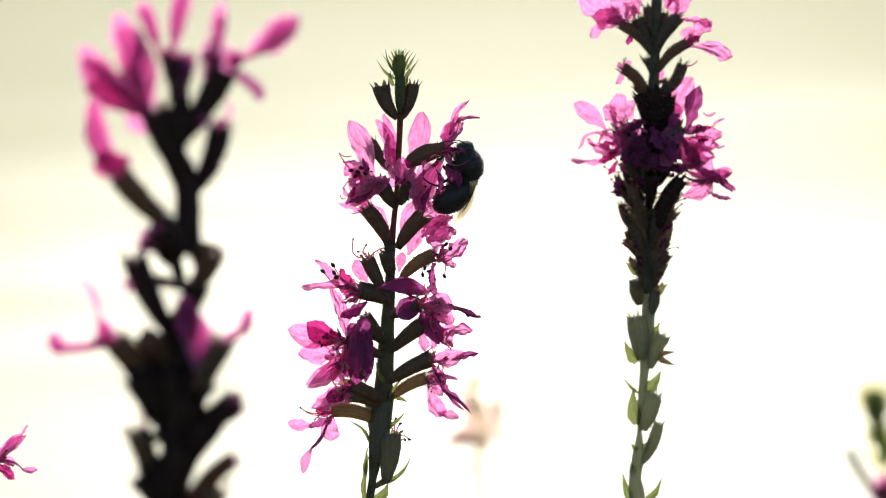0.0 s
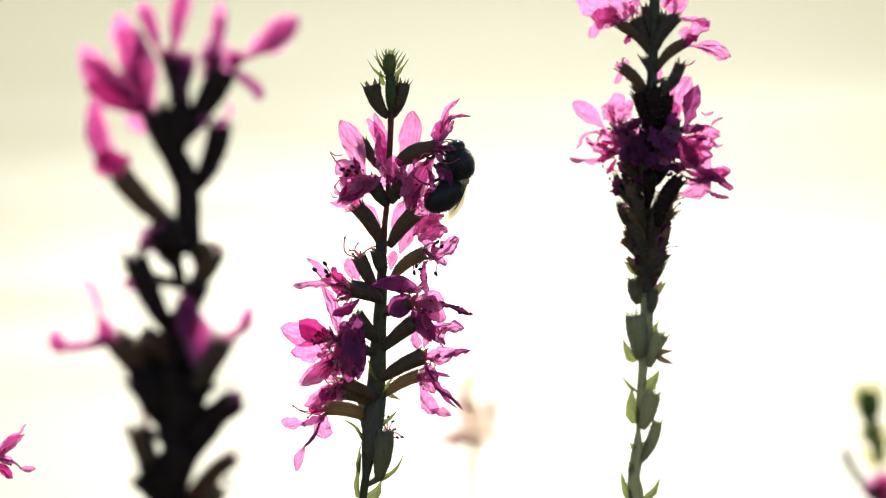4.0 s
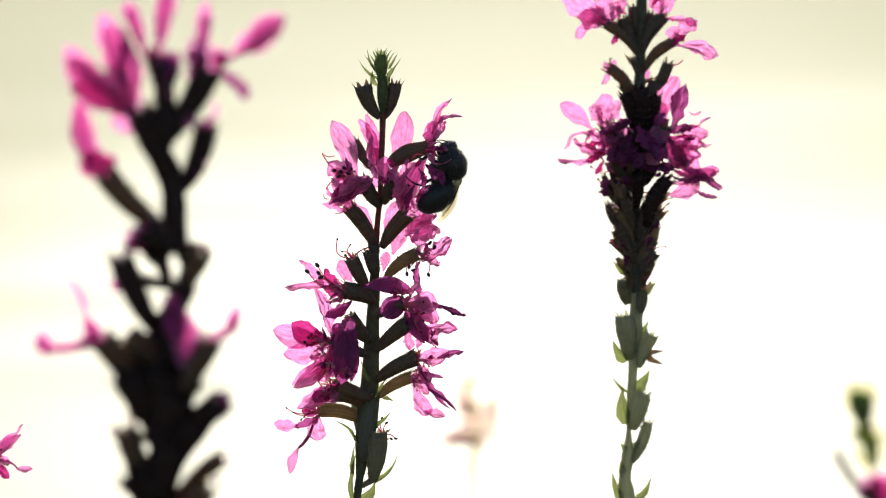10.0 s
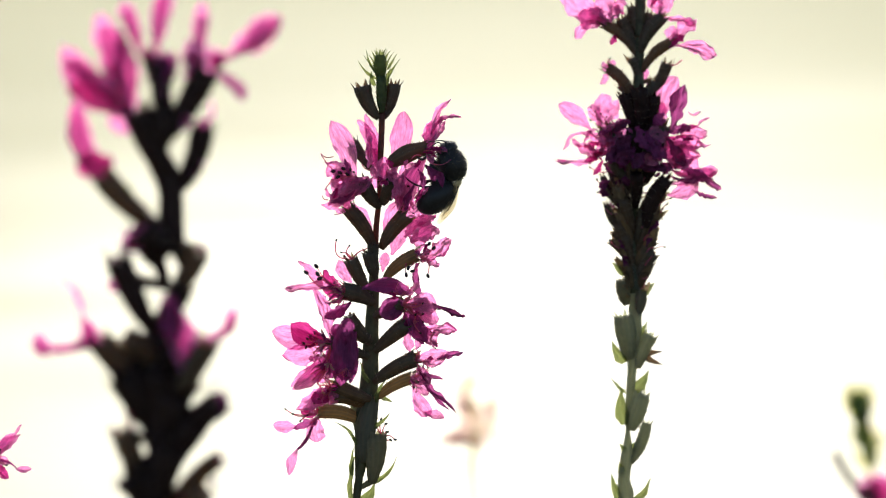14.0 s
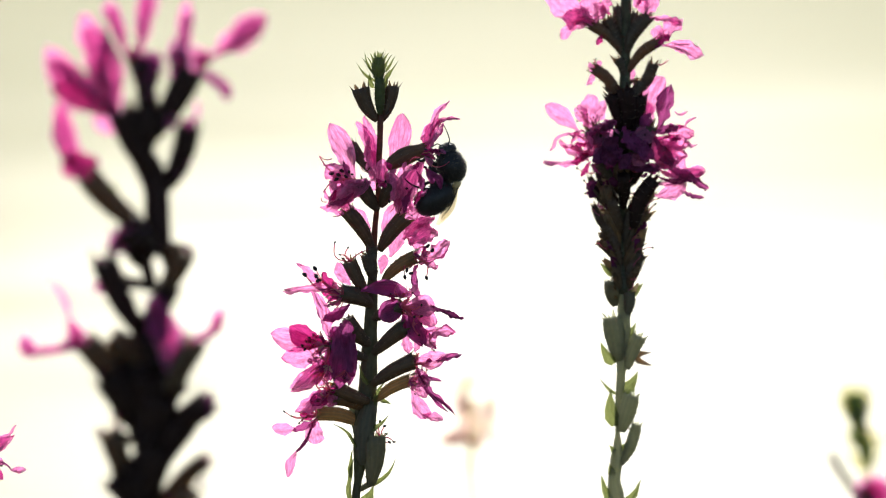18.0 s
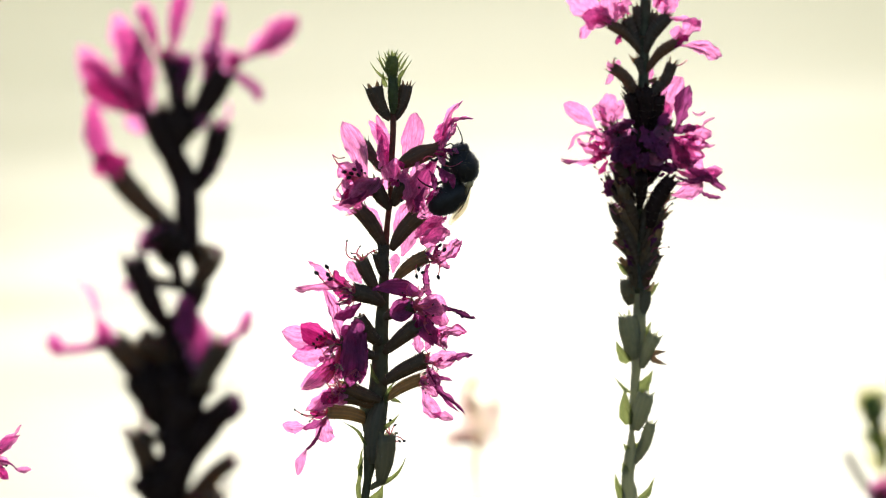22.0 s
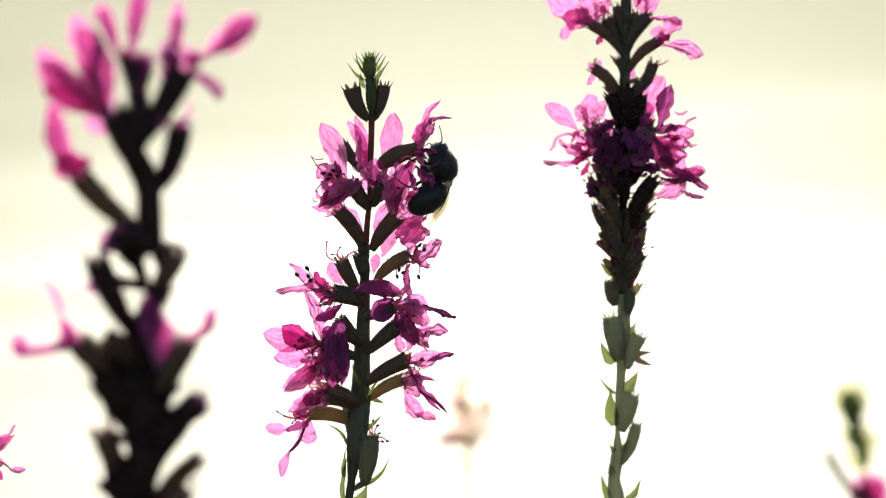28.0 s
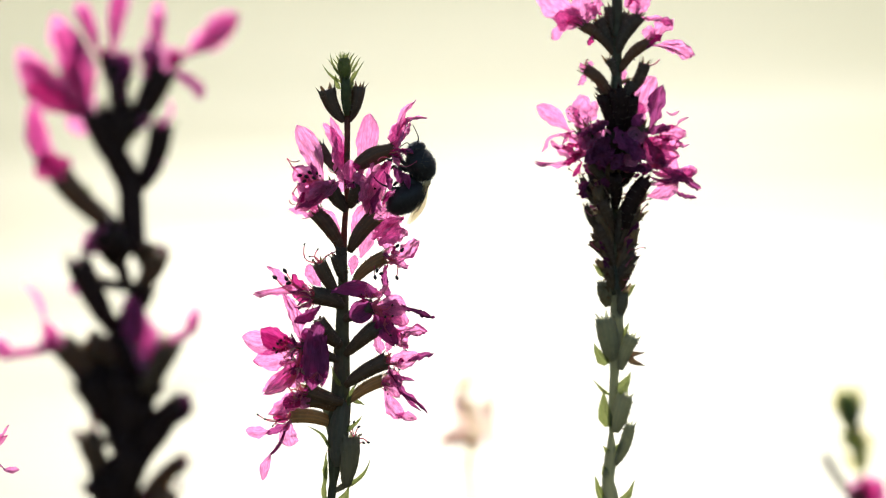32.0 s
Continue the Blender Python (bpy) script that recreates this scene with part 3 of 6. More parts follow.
    for x, y, e in ((789, 433, 0.2), (797, 441, -0.1), (760, 480, 0.3), (786, 488, 0.3), (752, 474, 0.2), (748, 486, -0.2)):
        P.stamen(764, 450, x, y, e, -36, -44, c6, 2.0, 7)
    c7 = P.calyx(680, 516, 650, 458, 27, -18, -32)
    P.calyx(694, 492, 684, 446, 28, -26, -34)
    P.calyx(692, 464, 690, 432, 22, -30, -34)
    for x, y, e in ((625, 424, 0.35), (648, 434, 0.3), (634, 446, -0.2), (684, 438, 0.1), (640, 452, 0.2)):
        P.stamen(652, 458, x, y, e, -30, -36, c7, 2.2, 4)
    P.petal(652, 506, 627, 460, 28, 14, 20, 12, 0.0, c7, wave=0.8)
    c8 = P.calyx(690, 536, 636, 513, 33, -22, -40, CALYX, -0.06)
    P.petal(640, 516, 602, 478, 17, -42, -50, 30, 0.06, c8, PETAL_DEEP, wave=1.2, peak=0.72)
    P.petal(600, 508, 556, 464, 17, -40, -52, 30, -0.12, c8, wave=1.4, peak=0.4)
    P.petal(642, 517, 536, 502, 13, -44, -56, 25, -0.08, c8, wave=1.6, peak=0.7)
    P.petal(580, 506, 614, 594, 26, -36, -30, 20, 0.08, c8, wave=1.3, peak=0.45)
    P.petal(640, 522, 600, 512, 16, -38, -44, 20, 0.06, c8, PETAL_DEEP, wave=1.4)
    for x, y, e in ((590, 470, 0.1), (572, 481, 0.15), (592, 484, 0.0), (596, 491, 0.0)):
        P.stamen(636, 516, x, y, e, -44, -56, c8, 2.2, 8)
    for x, y in ((618, 535), (625, 540), (612, 530), (630, 545)):
        P.stamen(640, 522, x, y, 0.05, -40, -46, c8, 1.6, 0)
    # third whorl: blades before the stem in shade-dark colour, open flowers at both sides
    P.petal(670, 510, 758, 519, 31, -52, -64, 12, 0.10, None, PETAL_SHADED, wave=0.4, peak=0.5, layers=2)
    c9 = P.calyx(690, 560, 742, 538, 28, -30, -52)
    P.petal(750, 536, 700, 552, 44, -58, -66, 15, 0.0, c9, PETAL_SHADED, wave=0.5, layers=2)
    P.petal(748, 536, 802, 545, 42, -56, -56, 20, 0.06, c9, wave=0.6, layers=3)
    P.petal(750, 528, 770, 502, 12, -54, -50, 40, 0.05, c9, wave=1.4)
    P.petal(752, 545, 780, 608, 34, -54, -50, 15, -0.05, c9, PETAL_SHADED, wave=0.9, peak=0.55, layers=2)
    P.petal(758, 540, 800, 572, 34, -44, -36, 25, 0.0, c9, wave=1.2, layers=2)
    P.petal(744, 550, 756, 592, 24, -50, -46, 25, 0.0, c9, PETAL_SHADED, wave=0.9, layers=2)
    P.petal(792, 538, 850, 555, 9, -52, -58, 40, -0.06, c9, PETAL_OLD_SHADED, wave=1.4)
    P.tuft(742, 536, 26, 12, c9, -70, (-60, 70), 0)
    P.tuft(748, 540, 34, 3, c9, -66, (-70, 10), 4)
    c10 = P.calyx(690, 622, 748, 574, 30, -24, -44)
    P.petal(760, 585, 834, 576, 22, -40, -40, 35, -0.05, c10, wave=1.4)
    P.petal(755, 575, 800, 612, 32, -42, -40, 30, 0.0, c10, wave=1.3)
    P.petal(745, 580, 752, 622, 20, -36, -34, 20, 0.0, c10, wave=1.0)
    P.tuft(760, 570, 22, 6, c10, -50, (-60, 90), 4)
    c11 = P.calyx(688, 676, 762, 635, 30, -28, -50, CALYX, 0.04)
    P.petal(764, 634, 820, 628, 34, -48, -50, 20, -0.08, c11, wave=0.9, peak=0.5)
    P.petal(800, 636, 845, 622, 13, -50, -50, 30, 0.0, c11, PETAL_SHADED, wave=1.2)
    P.petal(764, 640, 812, 668, 9, -48, -46, 30, -0.18, c11, PETAL_SHADED, wave=1.2)
    P.petal(764, 652, 786, 680, 20, -50, -48, 30, 0.0, c11, wave=1.4)
    P.petal(766, 650, 832, 726, 10, -46, -50, 35, -0.06, c11, PETAL_SHADED, wave=1.4, peak=0.3, layers=2)
    P.petal(764, 620, 772, 596, 16, -46, -46, 30, 0.0, c11)
    P.tuft(764, 640, 22, 7, c11, -54, (-90, 90), 0)
    c12 = P.calyx(690, 706, 756, 668, 23, -20, -36, CALYX_GOLD, 0.06, cone=0.5)
    P.petal(756, 682, 784, 738, 30, -34, -34, 15, -0.04, c12, wave=0.8, peak=0.75)
    P.petal(776, 730, 812, 738, 18, -34, -34, 25, 0.0, c12, wave=1.0)
    P.petal(758, 672, 782, 700, 26, -36, -34, 30, 0.05, c12, wave=1.2)
    P.petal(756, 665, 790, 672, 26, -40, -38, 30, 0.0, c12, wave=1.3)
    P.tuft(756, 668, 20, 6, c12, -42, (-60, 60), 0)
    # left side of the third whorl
    c13 = P.calyx(684, 606, 646, 558, 32, -20, -36, CALYX, 0.08, tooth=0.05, shut=0.4)
    P.petal(640, 576, 632, 680, 50, -66, -80, 10, 0.0, c13, PETAL_SHADED, wave=0.7, peak=0.5, claw=0.6, layers=2)
    P.petal(650, 586, 648, 676, 28, -60, -70, 15, 0.0, c13, PETAL_SHADED, wave=0.7, peak=0.5, claw=0.6, layers=2)
    P.petal(620, 594, 614, 668, 24, -56, -60, 20, 0.0, c13, PETAL_SHADED, wave=0.8, peak=0.5, claw=0.5, layers=2)
    P.petal(640, 596, 645, 562, 28, -84, -86, 15, 0.0, c13, PETAL_SHADED, wave=1.0)
    P.petal(650, 534, 604, 563, 22, -44, -50, 25, 0.05, c13, PETAL_SHADED, wave=1.2, layers=2)
    P.petal(634, 600, 622, 572, 28, -48, -52, 20, 0.0, c13, PETAL_SHADED, wave=0.9, layers=2)
    c14 = P.calyx(680, 630, 612, 604, 26, -34, -56)
    P.petal(612, 602, 511, 582, 44, -58, -66, 12, 0.06, c14, wave=0.7, peak=0.6)
    P.petal(612, 606, 544, 570, 44, -66, -74, 15, 0.08, c14, PETAL_DEEP, wave=0.7, peak=0.65)
    P.petal(610, 610, 530, 628, 46, -58, -60, 15, 0.04, c14, wave=1.0, peak=0.6)
    P.petal(612, 618, 542, 684, 34, -62, -62, 15, 0.10, c14, wave=0.9, peak=0.55, layers=2)
    P.petal(610, 625, 592, 676, 30, -66, -66, 25, 0.0, c14, wave=1.0)
    for x, y, e in ((566, 606, 0.05), (572, 598, 0.08), (578, 592, 0.1), (570, 612, 0.0), (584, 604, -0.05), (590, 618, 0.05), (582, 624, -0.1), (599, 584, 0.1), (580, 672, 0.1), (604, 640, 0.1)):
        P.stamen(612, 606, x, y, e, -66, -78, c14, 2.4, 5 if x < 580 else 0)
    P.tuft(606, 648, 30, 9, c14, -72, (100, 260), 0)
    c15 = P.calyx(682, 706, 618, 680, 30, -26, -48, CALYX_BROWN)
    P.petal(622, 678, 552, 722, 32, -54, -60, 20, 0.04, c15, wave=1.4, peak=0.5, layers=2)
    P.petal(625, 680, 604, 694, 15, -62, -64, 25, 0.0, c15, PETAL_DEEP, wave=1.5)
    P.petal(618, 684, 578, 706, 24, -58, -60, 25, 0.0, c15, PETAL_SHADED, wave=1.3)
    P.petal(630, 680, 606, 712, 24, -56, -56, 30, 0.0, c15, wave=1.2)
    P.tuft(612, 684, 26, 9, c15, -62, (120, 260), 0)
    P.calyx(684, 724, 618, 698, 28, 4, -44, CALYX_BROWN, -0.08, cone=0.3)
    c16 = P.calyx(668, 746, 590, 725, 28, 8, -30, CALYX_GOLD, -0.08, cone=0.35)
    P.petal(588, 734, 586, 780, 36, -30, -30, 15, -0.08, c16, wave=1.0, peak=0.7)
    P.petal(552, 752, 510, 749, 24, -34, -38, 15, 0.05, c16, wave=0.7, peak=0.5)
    P.petal(586, 738, 546, 756, 13, -34, -36, 30, 0.0, c16, PETAL_SHADED, wave=1.2, claw=0.5)
    P.petal(582, 742, 548, 800, 6, -34, -36, 30, 0.08, c16, PETAL_OLD_SHADED, wave=1.2, claw=0.8)
    P.petal(551, 792, 536, 838, 19, -36, -38, 15, -0.06, c16, wave=0.6, peak=0.5)
    P.petal(590, 722, 560, 730, 20, -34, -38, 25, 0.14, c16, PETAL_DEEP, wave=1.3)
    P.petal(588, 728, 562, 712, 16, -34, -38, 25, 0.1, c16, wave=1.3)
    for x, y, e in ((532, 722, 0.2), (545, 730, 0.1), (556, 722, 0.15), (558, 742, -0.1), (572, 712, 0.1)):
        P.stamen(588, 726, x, y, e, -34, -42, c16, 2.0, 4)
    # pale strands at the mouths of the open flowers
    for x, y, dep, ang, n, r in ((606, 604, -84, (110, 250), 10, 24), (612, 640, -84, (150, 300), 10, 22), (640, 518, -58, (140, 215), 8, 40), (762, 446, -52, (-50, 60), 6, 16), (752, 668, -54, (-70, 50), 7, 16), (604, 700, -66, (90, 230), 8, 20)):
        for k in range(n):
            a = radians(random.uniform(*ang))
            q = r * random.uniform(0.5, 1.1)
            P.petal(x + 0.2 * q * math.cos(a), y - 0.2 * q * math.sin(a), x + q * math.cos(a), y - q * math.sin(a), random.uniform(3, 5), dep, dep - 8, random.uniform(0, 60), random.uniform(-0.2, 0.2), None, random.choice((PETAL_PALE, PETAL, PETAL_SHADED)), wave=1.2, claw=0.6)
    # filaments and shreds between the blades
    for x, y, dep, ang, n, r in ((740, 524, -66, (-60, 240), 9, 20), (604, 628, -76, (90, 270), 9, 26), (600, 600, -76, (120, 240), 6, 24), (612, 690, -66, (100, 280), 7, 20), (790, 600, -50, (-90, 90), 6, 18), (776, 640, -56, (-90, 60), 6, 18),
                                 (588, 728, -44, (100, 260), 7, 22), (774, 456, -44, (-60, 70), 5, 20), (640, 514, -52, (130, 230), 7, 30), (640, 650, -78, (200, 340), 6, 18), (752, 674, -46, (-70, 60), 5, 18)):
        for k in range(n):
            a = radians(random.uniform(*ang))
            q = r * random.uniform(0.6, 1.3)
            P.stamen(x, y, x + q * math.cos(a), y - q * math.sin(a), random.uniform(-0.3, 0.3), dep, dep - random.uniform(0, 14), None, 1.3, random.choice((0, 0, 3)))
        for k in range(3):
            a = radians(random.uniform(*ang))
            q = r * random.uniform(0.7, 1.3)
            P.petal(x + 0.3 * q * math.cos(a), y - 0.3 * q * math.sin(a), x + q * math.cos(a), y - q * math.sin(a), random.uniform(5, 9), dep, dep - 6, random.uniform(20, 60), random.uniform(-0.25, 0.25), None, random.choice((PETAL, PETAL, PETAL_DEEP)), wave=1.8)
    # the lowest fruits and bracts
    c17 = P.calyx(682, 854, 689, 768, 46, -12, -10, CALYX_OLIVE, -0.04, tooth=0.10, cone=0.8, shut=0.1)
    P.calyx(656, 866, 690, 846, 12, 2, -8, CALYX_OLIVE, 0.0, tooth=0.02)
    for x, y, e in ((700, 742, 0.1), (708, 750, 0.1), (716, 778, -0.2), (724, 778, 0.2), (692, 756, 0.0), (710, 764, 0.1)):
        P.stamen(702, 772, x, y, e, 10, 6, c17, 2.0, 5)
    P.calyx(670, 818, 686, 704, 40, -8, -14, CALYX_OLIVE, 0.05, tooth=0.08, cone=0.3, shut=0.5)
    P.calyx(670, 798, 655, 706, 36, 8, 12, CAPSULE_VEILED, -0.05, tooth=0.10, cone=0.3, shut=0.5)
    P.calyx(668, 776, 682, 684, 32, 20, 22, CALYX, 0.0, tooth=0.10, shut=0.5)
    P.leaf(676, 760, 716, 730, 10, -20, -26, bend=-0.08)
    P.leaf(658, 786, 618, 744, 7, -18, -22, bend=-0.10)
    P.leaf(672, 856, 726, 808, 9, 0, -4, bend=-0.16)
    P.leaf(646, 885, 652, 806, 11, -10, -16, bend=0.06)
    P.leaf(664, 890, 688, 852, 20, 4, 0, bend=-0.10)
    P.leaf(700, 704, 722, 712, 8, -10, -14, bend=0.05)
    P.leaf(648, 840, 652, 790, 10, -12, -14)
    P.leaf(680, 676, 664, 640, 9, -30, -40, bend=0.05)
    P.leaf(692, 712, 712, 668, 8, -30, -36, bend=0.1)
    return P


# ---- the slender plant with a bare lower spike ----
def slender_plant():
    P = Plant(1.05, 1060, 2700, "tall purple loosestrife spike with few flowers and seed pods", 0.86, 1.15, 1.08, 0.5, 1.35)
    # below the cut the stem takes the glare-paled colour
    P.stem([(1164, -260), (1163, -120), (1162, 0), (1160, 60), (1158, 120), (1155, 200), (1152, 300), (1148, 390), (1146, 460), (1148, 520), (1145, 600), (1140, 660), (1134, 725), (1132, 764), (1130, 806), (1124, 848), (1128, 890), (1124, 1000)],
           [8, 14, 20, 20, 19, 24, 24, 11, 12, 24, 27, 17, 15, 9, 24, 23, 30, 26], STEM_GREEN, below=CAPSULE_VEILED, cut_at=9)
    # tip above the view
    for y in range(-250, -40, 36):
        for side in (-1, 1):
            P.calyx(1163, y + 40, 1163 + side * 34, y, 24, 0, side * 10, BUD, 0.05 * side, name="bud")
    # upper flowers
    a = P.calyx(1157, 102, 1098, 42, 22, 0, -10, CALYX_BROWN, random.choice((-0.10, 0.10)), cone=0.7, shut=0.25)
    P.petal(1102, 48, 1026, -14, 54, -10, -14, 12, 0.0, a, wave=1.1)
    P.petal(1104, 40, 1052, 28, 44, -18, -22, 20, 0.0, a, wave=1.3)
    P.petal(1086, 34, 1048, 68, 20, -12, -14, 25, -0.12, a, wave=1.3, peak=0.75)
    P.petal(1106, 40, 1094, -10, 40, 4, 8, 15, 0.0, a, wave=1.0)
    P.petal(1108, 40, 1128, -4, 34, -24, -28, 20, 0.0, a, wave=1.2)
    P.petal(1100, 44, 1078, 16, 30, -8, -10, 30, 0.0, a, wave=1.5)
    b = P.calyx(1160, 98, 1202, 30, 26, -4, -14, CALYX, random.choice((-0.10, 0.10)), cone=0.7, shut=0.25)
    P.petal(1200, 34, 1258, 48, 12, -16, -18, 30, 0.10, b, wave=1.4, peak=0.8)
    P.petal(1200, 30, 1214, -16, 36, -12, -10, 20, 0.0, b, wave=1.3)
    P.petal(1198, 28, 1182, -10, 32, -18, -20, 20, 0.0, b, wave=1.2)
    c = P.calyx(1164, 128, 1216, 76, 21, -6, -16, CALYX_BROWN, random.choice((-0.10, 0.10)), cone=0.7, shut=0.25)
    P.petal(1214, 80, 1260, 40, 30, -14, -12, 20, 0.05, c, wave=1.3, peak=0.65)
    P.petal(1218, 82, 1294, 102, 30, -16, -18, 20, 0.10, c, wave=1.2, peak=0.82)
    P.petal(1212, 78, 1222, 48, 24, -18, -18, 25, 0.0, c, wave=1.2)
    P.petal(1212, 86, 1236, 60, 22, -22, -24, 30, 0.0, c, PETAL_DEEP, wave=1.4)
    P.petal(1172, 150, 1166, 108, 14, 10, 12, 20)
    d = P.calyx(1166, 172, 1208, 114, 22, 4, 0, CALYX, random.choice((-0.10, 0.10)), cone=0.7, shut=0.25)
    P.stamen(1206, 114, 1234, 108, -0.2, 0, -6, d, 2.2, 0)
    e = P.calyx(1150, 182, 1103, 120, 22, -6, -14, CALYX_BROWN, random.choice((-0.10, 0.10)), cone=0.7, shut=0.25)
    P.petal(1106, 126, 1092, 150, 16, -12, -14, 25, 0.0, e, wave=1.3)
    P.petal(1106, 124, 1116, 108, 14, -12, -14, 25, 0.0, e, wave=1.3)
    P.petal(1104, 130, 1094, 112, 12, -12, -14, 25, 0.0, e, wave=1.3)
    P.stamen(1104, 120, 1107, 104, 0.1, -14, -16, e, 2.2, 3)
    for x0, y0, x1, y1, w, d in ((1156, 92, 1128, 34, 21, -6), (1162, 90, 1182, 28, 21, 6), (1158, 66, 1150, 14, 22, 8), (1160, 152, 1146, 104, 15, -8), (1160, 186, 1128, 150, 18, 4), (1164, 196, 1186, 146, 20, 0)):
        P.calyx(x0, y0, x1, y1, w, 0, d, CALYX, random.uniform(-0.08, 0.08), tooth=0.14)
    for x0, y0, x1, y1, w in ((1154, 120, 1130, 96, 8), (1162, 150, 1186, 138, 8), (1160, 70, 1140, 58, 8), (1150, 196, 1124, 176, 9), (1162, 90, 1176, 66, 7)):
        P.leaf(x0, y0, x1, y1, w, -8, -12, mat=CALYX_BROWN)
    for x0, y0, x1, y1 in ((1136, 26, 1118, 8), (1180, 14, 1196, -6), (1168, 60, 1190, 52), (1120, 60, 1106, 76)):
        P.petal(x0, y0, x1, y1, 14, -12, -16, 30, 0.1, None, PETAL_DEEP, wave=1.4)
    # the crowded whorl
    f = P.calyx(1140, 292, 1098, 226, 28, -10, -26)
    P.petal(1074, 230, 1016, 184, 36, -22, -26, 12, -0.05, f, wave=0.6, peak=0.6, claw=0.12)
    P.petal(1094, 232, 1096, 168, 36, -10, -4, 12, 0.0, f, wave=1.2)
    P.petal(1092, 225, 1072, 186, 26, -20, -20, 25, 0.0, f, wave=1.3)
    P.petal(1100, 225, 1122, 180, 22, 10, 16, 20, 0.0, f, wave=1.2)
    P.petal(1112, 216, 1098, 262, 44, -40, -44, 18, 0.0, f, wave=1.1)
    P.petal(1100, 250, 1146, 236, 36, -44, -50, 15, 0.0, f, wave=1.0)
    P.petal(1120, 272, 1084, 246, 44, -40, -42, 20, 0.0, f, wave=1.2)
    P.petal(1112, 268, 1038, 258, 22, -42, -46, 25, 0.08, f, wave=1.5)
    P.petal(1105, 272, 1014, 286, 13, -42, -48, 30, 0.08, f, wave=1.5, peak=0.8)
    P.petal(1096, 262, 1058, 284, 18, -40, -44, 25, 0.1, f, PETAL_DEEP, wave=1.5)
    P.petal(1062, 234, 1026, 266, 8, -24, -26, 30, -0.22, f, wave=0.8, claw=0.6)
    for k in range(6):
        P.stamen(1100, 222, 1100 + random.uniform(-34, 6), 222 - random.uniform(0, 34), random.uniform(-0.2, 0.2), -30, -40, f, 1.3, 3)
    g = P.calyx(1164, 300, 1200, 222, 30, -10, -26)
    P.petal(1192, 214, 1222, 138, 50, 6, 14, 10, 0.05, g, wave=0.9, peak=0.62)
    P.petal(1214, 230, 1236, 153, 33, -28, -32, 22, 0.0, g, PETAL_SHADED, wave=1.1, peak=0.6)
    P.petal(1158, 250, 1208, 236, 38, -46, -50, 15, 0.0, g, wave=1.0)
    P.petal(1205, 240, 1250, 226, 20, -34, -36, 20, 0.05, g, PETAL_SHADED, wave=1.4)
    P.petal(1230, 240, 1276, 236, 26, -28, -32, 20, 0.05, g, wave=1.4)
    P.petal(1210, 252, 1272, 256, 30, -28, -28, 20, 0.0, g, wave=1.5, layers=2)
    P.petal(1214, 262, 1264, 276, 26, -24, -24, 20, 0.0, g, wave=1.5)
    P.petal(1212, 258, 1262, 306, 40, -22, -16, 15, 0.0, g, wave=1.1)
    P.petal(1206, 244, 1240, 296, 26, -40, -40, 25, 0.0, g, PETAL_SHADED, wave=1.2)
    P.petal(1226, 286, 1276, 312, 16, -34, -36, 25, -0.10, g, PETAL_SHADED, wave=1.2)
    P.petal(1216, 304, 1294, 306, 30, -26, -28, 20, -0.08, g, wave=1.4, peak=0.75, layers=2)
    P.petal(1212, 314, 1262, 322, 10, -40, -40, 20, -0.08, g, PETAL_SHADED, wave=1.4)
    P.petal(1205, 240, 1226, 300, 40, -34, -34, 20, 0.0, g, wave=1.4, layers=2)
    P.petal(1164, 272, 1190, 292, 30, -48, -50, 15, 0.0, g, wave=1.0)
    P.petal(1202, 220, 1196, 182, 26, 10, 14, 15, 0.0, g, wave=1.2)
    for x0, y0, x1, y1, bend in ((1244, 200, 1266, 196, -0.3), (1262, 226, 1282, 210, 0.15), (1262, 250, 1284, 258, -0.3), (1256, 262, 1276, 240, 0.1)):
        P.petal(x0, y0, x1, y1, 6, -30, -36, 30, bend, g, wave=1.0, claw=0.6)
    h = P.calyx(1168, 404, 1206, 318, 29, -20, -36, CALYX_DARK, 0.10, shut=0.3)
    P.petal(1206, 346, 1262, 330, 34, -36, -36, 15, -0.06, h, wave=1.0, peak=0.6)
    P.petal(1210, 328, 1252, 322, 14, -38, -38, 30, 0.0, h, wave=1.3)
    P.petal(1240, 322, 1298, 338, 12, -36, -38, 35, 0.20, h, PETAL_SHADED, wave=1.4, peak=0.85)
    P.petal(1250, 336, 1294, 348, 9, -36, -38, 30, -0.10, h, PETAL_SHADED, wave=1.2)
    # crumpled straps and old filaments at the whorl's rim
    for k in range(16):
        x0, x1 = (random.uniform(1085, 1115), -1) if k % 2 else (random.uniform(1205, 1235), 1)
        y0 = random.uniform(225, 300)
        P.petal(x0, y0, x0 + x1 * random.uniform(14, 48), y0 + random.uniform(-30, 26), random.uniform(7, 13), -30, -40, random.uniform(10, 60), random.uniform(-0.2, 0.2), None, PETAL if k % 3 else PETAL_DEEP, wave=1.5)
    # pods round the stem among the flowers
    for x0, y0, x1, y1, w, d in ((1152, 250, 1134, 168, 26, 0), (1158, 250, 1182, 172, 26, 4), (1155, 240, 1158, 160, 28, -14), (1142, 312, 1116, 236, 28, -8), (1166, 312, 1194, 240, 28, -4),
                                 (1154, 310, 1152, 234, 32, -20), (1150, 330, 1128, 262, 28, 10), (1158, 330, 1180, 262, 28, 10)):
        P.calyx(x0, y0, x1, y1, w, d / 2, d - 22, CALYX_DARK, random.uniform(-0.1, 0.1), tooth=0.12)
